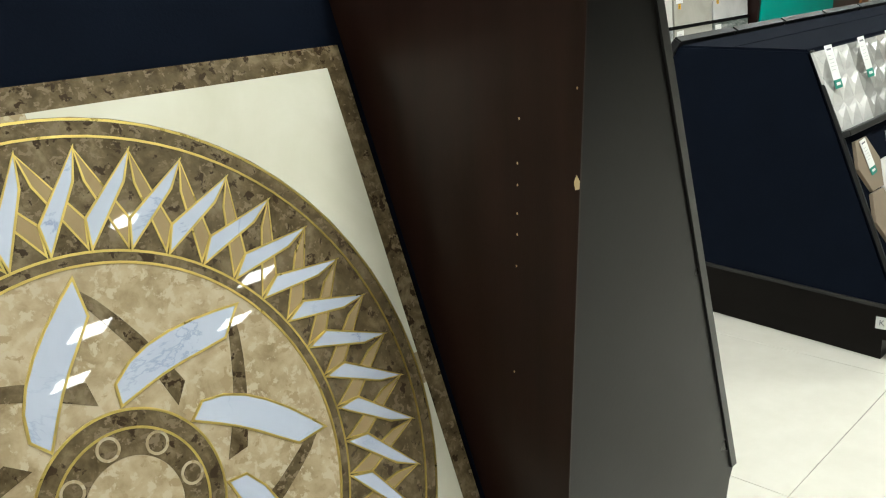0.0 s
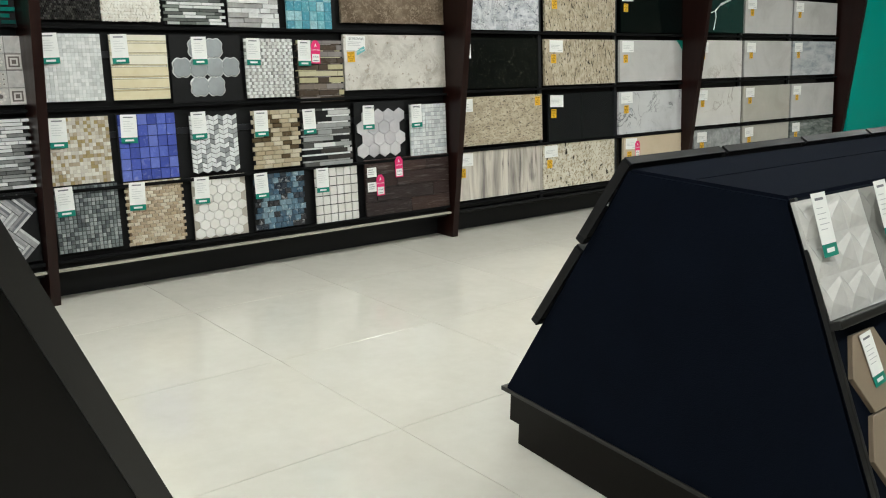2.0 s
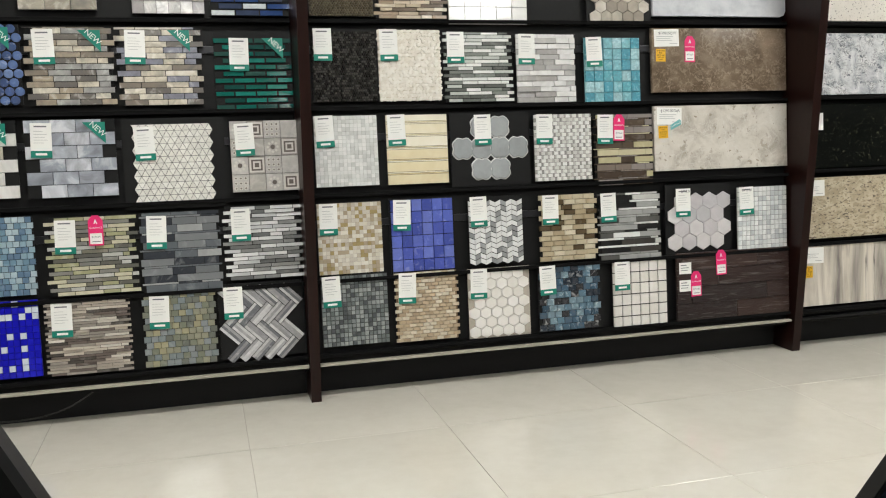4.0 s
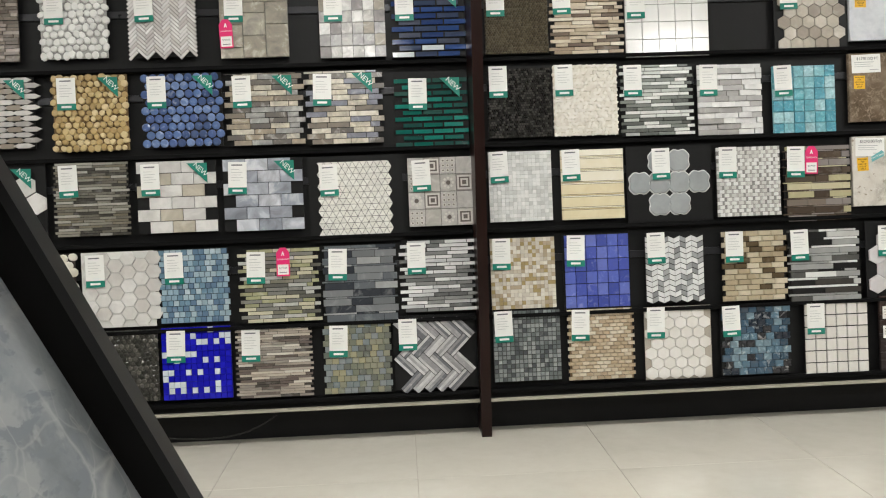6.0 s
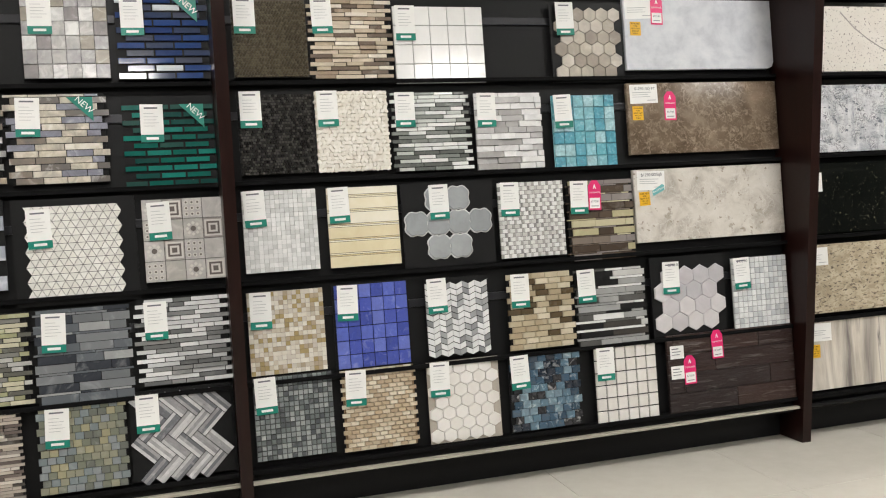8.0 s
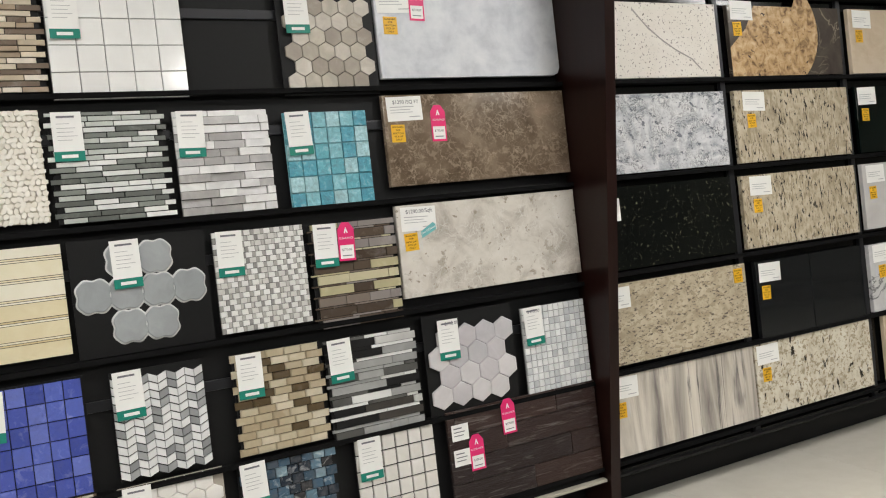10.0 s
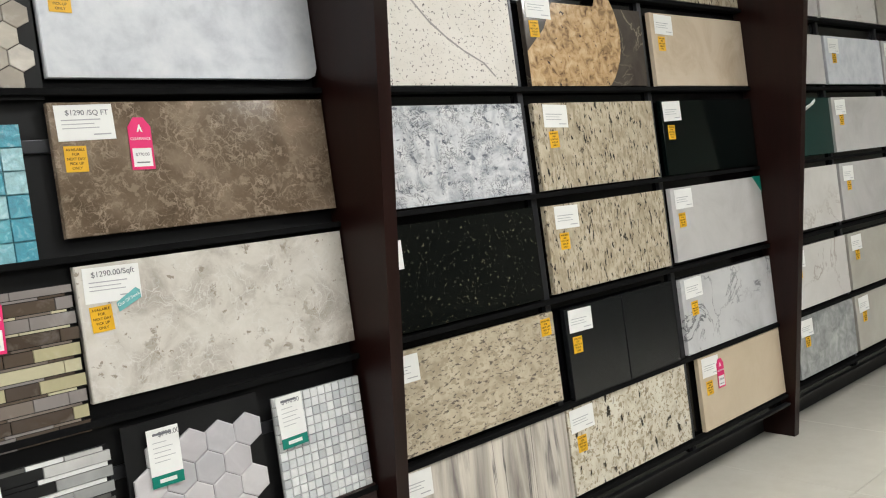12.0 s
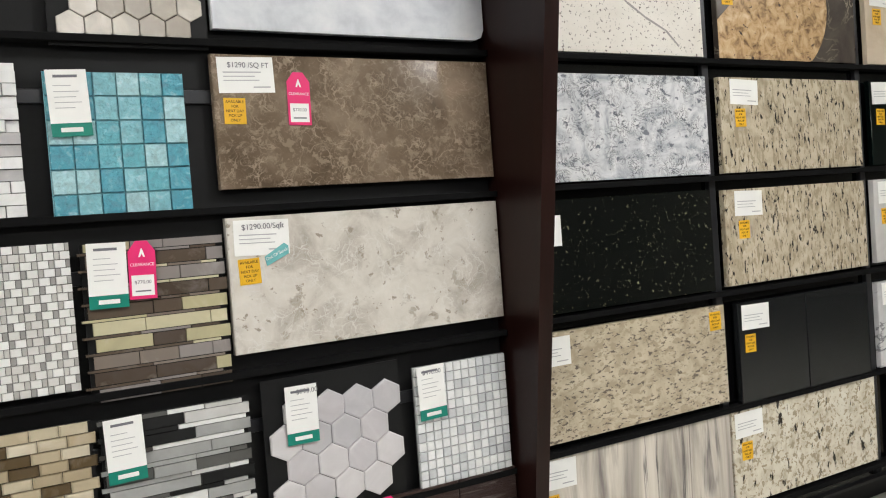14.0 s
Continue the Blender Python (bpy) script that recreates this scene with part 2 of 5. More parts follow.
for px, py in PANELS + FAR_PANELS:
    if first is None:
        first = thing("ceiling_light", "square white panel light set in the ceiling", "ceiling light", pose(px, py, CEIL), "ceiling panel lights")
        bm = bmesh.new()
        for x0, y0, x1, y1 in ((-0.31, -0.31, 0.31, -0.295), (-0.31, 0.295, 0.31, 0.31), (-0.31, -0.295, -0.295, 0.295), (0.295, -0.295, 0.31, 0.295)):
            box(x0, y0, -0.02, x1, y1, -0.001, bm=bm)
        part("frame", bm, LAMP_FRAME, first)
        part("diffuser", box(-0.295, -0.295, -0.012, 0.295, 0.295, -0.004), DIFFUSER.m, first)
    else:
        copy_thing(first, pose(px, py, CEIL) @ (Matrix.Scale(0.6, 4) if py < -9 else Matrix()))

spot = thing("downlight", "small round white downlight set in the ceiling", "ceiling light", pose(0.67, -7.83, CEIL))
part("rim", plate([(0.12 * math.cos(t), 0.12 * math.sin(t)) for t in [k * math.pi / 16 for k in range(32)]], 0.006, m=Matrix.Translation((0, 0, -0.008))), LAMP_FRAME, spot)
part("diffuser", plate([(0.1 * math.cos(t), 0.1 * math.sin(t)) for t in [k * math.pi / 16 for k in range(32)]], 0.004, m=Matrix.Translation((0, 0, -0.014))), DIFFUSER.m, spot)

# teal wall, brown door and pale wall past the last rack
structure("wall_teal", box(7.32, -0.06, -0.006, 9.36, 0.5, CEIL), TEAL_WALL, "plain teal painted wall beside the last rack", "wall")
door = tagged(thing("door_1", "dark brown wooden door in a pale timber frame", "door"), kind="structure")
part("leaf", box(9.38, -0.03, 0.0, 10.36, 0.02, 2.1, 0.004), plain("brown_door_veneer", (0.06, 0.018, 0.012), 0.35, 0.2, 3, stretch=(8, 8, 0.6)), door)
part("frame", box(10.37, -0.06, 0.0, 10.6, 0.06, 2.2, 0.004), plain("orange_timber", (0.32, 0.13, 0.05), 0.4, 0.2, 3, stretch=(8, 8, 0.6)), door)
structure("wall_pale", box(10.62, -0.1, -0.006, 14, 0.5, CEIL), WALL, "cream painted wall beyond the door", "wall")

# ---- tile racks along the wall ----
LEAN = math.degrees(math.atan(0.07))


def on_board(x, z, w=0.0):
    """The pose of a thing whose lower left front corner leans on the sloping board at (x, z), w metres proud of it."""
    return pose(x, -0.01 + 0.07 * z - w, z + 0.07 * w, 90 - LEAN)


BAYS = [(-2.39, -0.022), (0.022, 2.39), (2.435, 4.79), (4.835, 7.24)]
ROW_Z = [(0.205, 0.525, 0.895, 1.262, 1.63, 1.985)] * 2 + [(0.205, 0.537, 0.905, 1.268, 1.632, 1.988)] * 2
TOP = 2.45
SIDE = [(-0.02, 0.0), (-0.03 - 0.07 * TOP, TOP), (0.36, TOP), (0.36, 0.0)]
SIDE_TO_WORLD = Matrix(((0, 0, 1, 0), (1, 0, 0, 0), (0, 1, 0, 0), (0, 0, 0, 1)))
for i, (x0, x1) in enumerate(BAYS):
    rack = thing("display_rack", "black sloping display rack with dark brown side panels and narrow ledges", "display rack", pose(0, 0, 0), "tile display racks")
    length = x1 - x0
    part("back_panel", box(0.001, 0.13, -0.05, length - 0.001, 2.42, -0.036), BLACK_GLOSS if i > 1 else BLACK_BOARD, rack, "", on_board(x0, 0.0))
    for z in ROW_Z[i]:
        part("ledge", box(0.002, -0.018, -0.036, length - 0.002, -0.002, 0.006, 0.002), LEDGE, rack, "narrow black ledge", on_board(x0, z))
    part("bottom_rail", box(x0 + 0.001, -0.012, 0.151, x1 - 0.001, 0.014, 0.162, 0.002), BLACK_BOARD if i > 1 else RAIL_WOOD, rack, "pale front rail under the lowest ledge" if i < 2 else "black front rail under the lowest ledge")
    # kick board set forward: its black face stands in for shade under the rack
    part("kick_board", box(x0 + 0.001, 0.13, 0.0, x1 - 0.001, 0.15, 0.134), BLACK_BOARD, rack)
    if i < 2:
        for z in (0.745, 1.115, 1.49, 1.845):
            part("hanging_bar", box(0.004, 0.0, -0.0355, length - 0.004, 0.03, -0.026, 0.002), BAR, rack, "grey metal hanging bar", on_board(x0, z))
    else:
        for u in (0.79, 1.568):
            part("slotted_standard", box(u - 0.014, 0.15, -0.0358, u + 0.014, 2.4, -0.019, 0.002), BAR, rack, "upright grey metal standard", on_board(x0, 0.0))
    if i == 0:
        part("side_panel", plate(SIDE, 0.044, m=SIDE_TO_WORLD), ESPRESSO, rack, "dark red-brown veneered side panel", pose(x0 - 0.045, 0, 0))
    part("side_panel", plate(SIDE, 0.0435, m=SIDE_TO_WORLD), ESPRESSO, rack, "dark red-brown veneered side panel", pose(x1 + 0.0005, 0, 0))

# ---- stone slabs on the racks ----
PALE_GREY = stone("pale_grey_marble", [(0.47, 0.49, 0.54), (0.6, 0.62, 0.66), (0.7, 0.71, 0.74)], 12, rough=0.3, warp=0.2)
EMPERADOR = stone("brown_marble", [(0.095, 0.068, 0.045), (0.165, 0.122, 0.084), (0.27, 0.205, 0.15)], 7, None, 3, 0.03, [((0.24, 0.185, 0.135), 42, 0.43, (1, 1, 1))], warp=0.5, crackle=((0.36, 0.285, 0.215), 22, 0.055))
CREAM_STONE = stone("cream_grey_marble", [(0.4, 0.365, 0.32), (0.61, 0.575, 0.52), (0.7, 0.665, 0.61)], 10, None, 9, 0.02, [((0.42, 0.38, 0.325), 15, 0.39, (1, 1, 1)), ((0.33, 0.285, 0.235), 40, 0.37, (1, 1, 1))], crackle=((0.68, 0.66, 0.62), 20, 0.05))
SPECKLED_WHITE = stone("white_speckled_stone", [(0.66, 0.62, 0.56), (0.74, 0.71, 0.66)], 5, None, 3, 0.03, [((0.12, 0.1, 0.1), 90, 0.40, (1, 1, 1))], rough=0.45)
GOLD_GRANITE = stone("golden_granite", [(0.12, 0.07, 0.04), (0.5, 0.33, 0.17), (0.66, 0.5, 0.32)], 30, None, 3, 0.03, [((0.08, 0.06, 0.05), 40, 0.36, (1, 1, 1))])
BROWN_STONE = stone("dark_brown_stone", [(0.05, 0.04, 0.035), (0.10, 0.085, 0.07)], 6, (0.3, 0.26, 0.2), 4, 0.012)
BEIGE_STONE = stone("warm_beige_stone", [(0.5, 0.40, 0.29), (0.62, 0.52, 0.40), (0.66, 0.57, 0.46)], 4)
GREY_FLOW = stone("white_and_grey_granite", [(0.34, 0.36, 0.4), (0.62, 0.63, 0.65), (0.78, 0.78, 0.78)], 8, (0.08, 0.085, 0.1), 20, 0.05, [((0.2, 0.21, 0.24), 38, 0.405, (0.8, 1.3, 1))], 35, warp=2.4)
SAND_GRANITE = stone("beige_granite", [(0.36, 0.3, 0.21), (0.52, 0.45, 0.34), (0.6, 0.54, 0.43)], 16, None, 3, 0.03, [((0.36, 0.30, 0.21), 60, 0.47, (1.3, 0.45, 1)), ((0.03, 0.028, 0.026), 75, 0.415, (1.35, 0.42, 1))], 22)
FINE_GRANITE = stone("warm_fine_granite", [(0.36, 0.3, 0.21), (0.5, 0.43, 0.32), (0.58, 0.52, 0.4)], 14, None, 3, 0.03, [((0.38, 0.32, 0.23), 50, 0.47, (0.7, 1.2, 1)), ((0.15, 0.125, 0.1), 95, 0.425, (0.55, 1.25, 1))], -28)
BLACK_STONE = stone("black_polished_stone", [(0.003, 0.004, 0.004), (0.008, 0.009, 0.008)], 8, None, 3, 0.03, [((0.12, 0.115, 0.07), 100, 0.37, (1, 1, 1))], rough=0.06)
GREEN_BLACK = stone("dark_green_stone", [(0.0012, 0.003, 0.0028), (0.002, 0.005, 0.0045)], 5, rough=0.08)
BLACK_GLASS = stone("charcoal_polished_stone", [(0.008, 0.009, 0.010), (0.012, 0.013, 0.014)], 12, rough=0.05)
LIGHT_GREY = stone("light_grey_stone", [(0.46, 0.44, 0.43), (0.54, 0.53, 0.52), (0.6, 0.58, 0.57)], 3)
GREY_VEIN = stone("grey_veined_marble", [(0.44, 0.44, 0.44), (0.56, 0.56, 0.57), (0.62, 0.62, 0.62)], 4, (0.14, 0.14, 0.15), 5, 0.018, turn=40)
STRIPED = stone("striped_marble", [(0.2, 0.18, 0.17), (0.44, 0.40, 0.35), (0.66, 0.61, 0.54), (0.7, 0.67, 0.62)], 5, (0.12, 0.11, 0.11), 4, 0.03, turn=-14, stretch=(2.2, 0.22, 1), warp=0.5)
BLACK_FLECK = stone("beige_granite_with_black_flecks", [(0.45, 0.39, 0.29), (0.64, 0.59, 0.48), (0.7, 0.67, 0.58)], 18, None, 3, 0.03, [((0.36, 0.3, 0.21), 60, 0.46, (1, 1, 1)), ((0.03, 0.025, 0.02), 30, 0.395, (1.3, 0.5, 1))], -25)
PLAIN_BEIGE = stone("plain_beige_stone", [(0.56, 0.46, 0.33), (0.62, 0.52, 0.39)], 5)
WHITE_VEIN = stone("white_veined_marble", [(0.6, 0.58, 0.55), (0.7, 0.68, 0.65)], 3, (0.34, 0.3, 0.26), 2.2, 0.02, turn=35)
TAUPE = stone("grey_beige_stone", [(0.42, 0.4, 0.35), (0.5, 0.48, 0.43)], 4)
BLUE_STREAK = stone("blue_grey_streaked_marble", [(0.28, 0.31, 0.35), (0.5, 0.52, 0.54), (0.62, 0.63, 0.64)], 5, (0.3, 0.32, 0.36), 5, 0.03, turn=-35, stretch=(1, 3, 1))
GREY_SPECK = stone("grey_speckled_stone", [(0.2, 0.21, 0.21), (0.34, 0.35, 0.35), (0.5, 0.5, 0.5)], 14)
DARK_STREAK = stone("dark_green_grey_streaked_stone", [(0.06, 0.075, 0.07), (0.18, 0.2, 0.19), (0.4, 0.41, 0.4)], 6, turn=30, stretch=(1, 4, 1))
GREEN_VEIN = stone("dark_green_marble", [(0.006, 0.03, 0.026), (0.012, 0.045, 0.04)], 4)
WHITE_LINE = plain("white_vein_line", (0.8, 0.8, 0.78), 0.3, 0.02)
GREY_LINE = plain("grey_vein_line", (0.3, 0.28, 0.27), 0.3, 0.1)
GREY_ISLAND = stone("blue_grey_cloudy_marble", [(0.10, 0.11, 0.125), (0.17, 0.185, 0.2), (0.23, 0.245, 0.26), (0.3, 0.31, 0.32)], 5.5, (0.36, 0.35, 0.34), 2.2, 0.006, [((0.25, 0.26, 0.27), 7, 0.46, (1, 1, 1)), ((0.15, 0.165, 0.185), 11, 0.44, (1, 2, 1))], rough=0.35, warp=0.5, turn=30, crackle=((0.33, 0.33, 0.33), 3.5, 0.02))


def slab(x0, x1, z0, z1, material, label, thick=0.02, corner=False):
    w, h = x1 - x0, (z1 - z0) * 1.0025
    ob = thing("stone_slab", label, "stone slab", on_board(x0, z0, -0.002), "stone slab samples on the rack")
    poly = rect(0, 0, w, h)
    if corner:
        poly = [(0, 0), (w - 0.03, 0), (w - 0.009, 0.009), (w, 0.03), (w, h), (0, h)]
    part("slab_body", plate(poly, thick, 0.003, 0.002, Matrix.Translation((0, 0, -thick))), material, ob)
    return ob


def vein(ob, points, width, material, w=0.0):
    """A thin inlaid line along the points, on the face of a slab."""
    bm = bmesh.new()
    for (ax, ay), (bx, by) in zip(points, points[1:]):
        dx, dy = bx - ax, by - ay
        k = width / 2 / math.hypot(dx, dy)
        plate([(ax + dy * k, ay - dx * k), (bx + dy * k * 0.7, by - dx * k * 0.7), (bx - dy * k * 0.7, by + dx * k * 0.7), (ax - dy * k, ay + dx * k)], 0.0006, m=Matrix.Translation((0, 0, w)), bm=bm)
    part("vein", bm, material, ob)


slab(1.665, 2.387, 1.652, 1.95, PALE_GREY, "pale grey cloudy marble slab with a rounded corner", 0.02, True)
slab(1.655, 2.387, 1.297, 1.597, EMPERADOR, "dark brown veined marble slab on the black ledge")
slab(1.658, 2.387, 0.928, 1.234, CREAM_STONE, "cream and grey mottled marble slab on the black ledge")
sw = slab(2.50, 3.205, 1.634, 1.93, SPECKLED_WHITE, "white speckled slab with a dark diagonal vein")
vein(sw, [(0.26, 0.27), (0.33, 0.2), (0.4, 0.15), (0.47, 0.11), (0.55, 0.075), (0.6, 0.03)], 0.007, GREY_LINE)
gg = slab(3.275, 3.978, 1.634, 1.93, BROWN_STONE, "brown stone slab with a golden granite half disc")
bm = bmesh.new()
arc = [(0.0, 0.0), (0.44, 0.0)] + [(0.27 + 0.28 * math.cos(a), 0.19 + 0.25 * math.sin(a)) for a in [radians(-48 + 9 * k) for k in range(12)]] + [(0.4, 0.296), (0.16, 0.296), (0.1, 0.2), (0.0, 0.12)]
part("inlay", plate(arc, 0.0008), GOLD_GRANITE, gg, "golden granite inlay")
slab(4.045, 4.785, 1.634, 1.93, BEIGE_STONE, "warm beige stone slab on the black ledge")
slab(4.1, 4.78, 1.99, 2.28, SAND_GRANITE, "tan granite slab on the high ledge")
slab(3.3, 4.02, 1.99, 2.28, BEIGE_STONE, "beige stone slab on the high ledge")
slab(2.5, 3.2, 1.99, 2.28, LIGHT_GREY, "light grey stone slab on the high ledge")
slab(2.49, 3.205, 1.272, 1.575, GREY_FLOW, "white and grey flowing granite slab")
slab(3.265, 3.984, 1.272, 1.575, SAND_GRANITE, "beige and black speckled granite slab")
slab(4.044, 4.786, 1.272, 1.575, GREEN_BLACK, "very dark green polished stone slab")
slab(2.48, 3.195, 0.91, 1.225, BLACK_STONE, "black polished granite slab with gold flecks")
slab(3.256, 3.983, 0.915, 1.22, SAND_GRANITE, "beige and black speckled granite slab")
slab(4.035, 4.786, 0.92, 1.22, LIGHT_GREY, "light grey stone slab with a green corner sticker")
slab(2.47, 3.225, 0.555, 0.862, FINE_GRANITE, "warm beige fine-grained granite slab")
slab(3.285, 3.62, 0.535, 0.858, BLACK_GLASS, "charcoal polished stone tile")
slab(3.622, 3.962, 0.535, 0.858, BLACK_GLASS, "charcoal polished stone tile")
slab(4.025, 4.786, 0.54, 0.85, GREY_VEIN, "pale grey marble slab with thin dark veins")
slab(2.45, 3.22, 0.215, 0.525, STRIPED, "cream marble slab with grey upright stripes")
slab(3.228, 3.976, 0.215, 0.52, BLACK_FLECK, "cream granite slab with black flecks")
slab(4.08, 4.786, 0.21, 0.515, PLAIN_BEIGE, "plain beige stone slab on the lowest ledge")
for x0, x1, row in ((4.96, 5.62, 0), (5.655, 6.40, 1), (6.43, 7.2, 2)):
    mats = ((GREY_SPECK, TAUPE, DARK_STREAK), (WHITE_VEIN, TAUPE, LIGHT_GREY), (WHITE_VEIN, LIGHT_GREY, BLUE_STREAK), (GREEN_VEIN, LIGHT_GREY, LIGHT_GREY), (LIGHT_GREY, PALE_GREY, GREY_VEIN), (LIGHT_GREY, WHITE_VEIN, TAUPE))
    words = (("grey speckled stone slab", "grey beige stone slab", "dark green-grey streaked stone slab"), ("white veined marble slab", "grey beige stone slab", "light grey stone slab"),
             ("white veined marble slab", "light grey stone slab", "blue-grey streaked marble slab"), ("dark green marble slab with a white vein", "light grey stone slab", "light grey stone slab"),
             ("light grey stone slab", "pale grey marble slab", "grey veined marble slab"), ("light grey stone slab", "white veined marble slab", "grey beige stone slab"))
    for k, (z0, z1) in enumerate(((0.225, 0.53), (0.55, 0.85), (0.925, 1.225), (1.285, 1.575), (1.645, 1.9), (1.995, 2.28))):
        s = slab(x0, x1, z0, z1, mats[k][row], words[k][row] + " on the rack ledge")
        if mats[k][row] is GREEN_VEIN:
            vein(s, [(0.24, 0.02), (0.27, 0.12), (0.26, 0.17), (0.33, 0.22), (0.44, 0.25)], 0.014, WHITE_LINE)
            vein(s, [(0.33, 0.22), (0.46, 0.26), (0.5, 0.28)], 0.02, WHITE_LINE)
            vein(s, [(0.26, 0.17), (0.12, 0.13)], 0.008, WHITE_LINE)


# ---- sloping island with relief and hexagon tiles ----
# its end wall is set askew: x of the end grows with y
def k_end(y):
    return 0.486 + 0.109 * (y + 3.575)


K_BASE, K_TOP, K_FAR = 0.188, 0.915, 4.4
KY0, KY1, KT0, KT1 = -3.575, -2.352, -3.25, -2.808


def wedge(y0, y1, t0, t1, z0, z1, x_far, inset=0.0):
    bm = bmesh.new()
    ring = [(y0, z0), (y1, z0), (t1, z1), (t0, z1)]
    near = [bm.verts.new((k_end(y) + inset, y, z)) for y, z in ring]
    far = [bm.verts.new((x_far, y, z)) for y, z in ring]
    bm.faces.new(near)
    bm.faces.new(list(reversed(far)))
    for i in range(4):
        j = (i + 1) % 4
        bm.faces.new((near[i], far[i], far[j], near[j]))
    return bm


island = thing("display_island", "low sloping display island covered in navy felt on a dark plinth", "display island")
bm = wedge(KY0, KY1, KT0, KT1, K_BASE, K_TOP, K_FAR)
bmesh.ops.recalc_face_normals(bm, faces=bm.faces[:])
bmesh.ops.bevel(bm, geom=bm.edges[:], offset=0.008, segments=2, affect="EDGES")
part("felt_body", bm, NAVY, island, "navy felt cover")
part("plinth", wedge(KY0 + 0.008, KY1 + 0.03, KY0 + 0.008, KY1 + 0.03, 0.065, K_BASE - 0.001, K_FAR, 0.056), KICK, island, "dark laminate plinth")
part("toe_kick", wedge(KY0 + 0.055, KY1 - 0.012, KY0 + 0.055, KY1 - 0.012, 0.0, 0.0649, K_FAR, 0.058), KICK, island, "dark recessed toe kick")
SLOPE_K = math.degrees(math.atan2(K_TOP - K_BASE, KT0 - KY0))


def on_k(x, s, w=0.0):
    """A pose on the island's front slope: x along it, s metres up the slope from its foot, w proud of it."""
    a = radians(SLOPE_K)
    return pose(x, KY0 + s * math.cos(a) - w * math.sin(a), K_BASE + s * math.sin(a) + w * math.cos(a), SLOPE_K)


SLOPE_LEN = math.hypot(K_TOP - K_BASE, KT0 - KY0)
part("ledge", box(0.0, 0.0, 0.001, 3.9, 0.018, 0.035, 0.003), RIM, island, "thin dark ledge", on_k(0.508, 0.522))
part("ledge", box(0.0, -0.002, 0.001, 3.9, 0.016, 0.03, 0.003), RIM, island, "thin dark ledge", on_k(0.492, 0.0))
part("edge_trim", box(-0.004, 0.004, 0.001, 0.008, SLOPE_LEN - 0.004, 0.012, 0.002), RIM, island, "thin dark edge trim", on_k(0.488, 0.0) @ pose(0, 0, 0, 0, 0, -2.5))
part("base_trim", wedge(KY0 - 0.006, KY1 + 0.008, KY0 - 0.006, KY1 + 0.008, K_BASE - 0.0005, K_BASE + 0.012, K_FAR, -0.004), RIM, island, "thin dark strip along the foot of the felt")
# two tiers of sample boards on the far slope
SLOPE_B = math.degrees(math.atan2(K_TOP - K_BASE, KY1 - KT1))
TILE_BOARD = pieces("dark_sample_board", [(0.02, 0.02, 0.02), (0.05, 0.045, 0.04), (0.03, 0.03, 0.035)], 0.3)
for s0, s1 in ((0.325, 0.578), (0.638, 0.868)):
    a = radians(SLOPE_B)
    y, z = KY1 - s0 * math.cos(a), K_BASE + s0 * math.sin(a)
    tier = pose(k_end(y - 0.06) - 0.004, y, z, 180 - SLOPE_B)
    part("ledge", box(-0.004, -0.03, -0.026, 3.7, -0.01, -0.001, 0.003), BLACK_BOARD, island, "thin dark ledge", tier)
    for k in range(9):
        b = thing("sample_board", "dark tile sample leaning on the island's far slope", "tile sample", tier @ pose(0.004 + 0.41 * k, 0, -0.022, 0), "samples on the island's far side")
        part("tile_plate", plate(rect(0, -0.008, 0.39, s1 - s0), 0.02, 0.002, 0.002), TILE_BOARD, b)
        part("rim", box(-0.002, s1 - s0, -0.004, 0.392, s1 - s0 + 0.006, 0.022, 0.001), BLACK_BOARD, b)
        part("rim", box(-0.006, -0.01, -0.004, -0.0005, s1 - s0, 0.022, 0.001), BLACK_BOARD, b)

bit = thing("edge_label", "small cream sticker on the edge of a sample board", "sticker", pose(k_end(-2.74) - 0.0015, -2.742, 0.832, 0, -90, 0))
part("label_body", plate(rect(-0.016, -0.009, 0.016, 0.009), 0.001), WHITE_CARD, bit)
part("seam", box(k_end(-3.0) + 0.02, -3.006, K_TOP - 0.002, K_FAR - 0.02, -3.001, K_TOP + 0.0015), NAVY, island, "raised felt seam")

# ---- stand with the large grey slab, facing the cross aisle ----
ISLE_H = 1.2


def cheek(x_back, x_foot, slope, y, lean, thick):
    """A tall side panel in the plane y - lean * z, its free edge sloping back by slope, above a set-back foot."""
    k = x_foot - slope * 0.235
    poly = [(x_back, 0.0), (k - 0.035, 0.0), (k - 0.012, 0.205), (k, 0.235), (x_foot - slope * ISLE_H, ISLE_H), (x_back, ISLE_H)]
    m = Matrix(((1, 0, 0, 0), (0, -lean, 1, y), (0, 1, 0, 0), (0, 0, 0, 1)))
    return plate(poly, thick, m=m)


isle = thing("slab_display_stand", "black sloping display stand with deep side panels and navy felt face", "display stand")
part("side_panel", cheek(-1.1845, -0.512, 0.439, -3.592, 0.05, 0.03), BLACK_PANEL, isle, "black laminated side panel with a worn edge")
part("side_panel", cheek(-1.172, -0.423, 0.445, -2.218, 0.118, 0.045), BLACK_PANEL, isle, "black laminated side panel")


def trim(x_foot, slope, y, lean, thick):
    bm = bmesh.new()
    ring = []
    for z in (0.235, ISLE_H):
        x = x_foot - slope * z
        ring.append([bm.verts.new((x + dx, y - lean * z + dy, z)) for dx, dy in ((-0.014, -0.004), (0.005, -0.004), (0.005, thick + 0.002), (-0.014, thick + 0.002))])
    for i in range(4):
        j = (i + 1) % 4
        bm.faces.new((ring[0][i], ring[0][j], ring[1][j], ring[1][i]))
    bm.faces.new(ring[0][::-1])
    bm.faces.new(ring[1])
    return bm


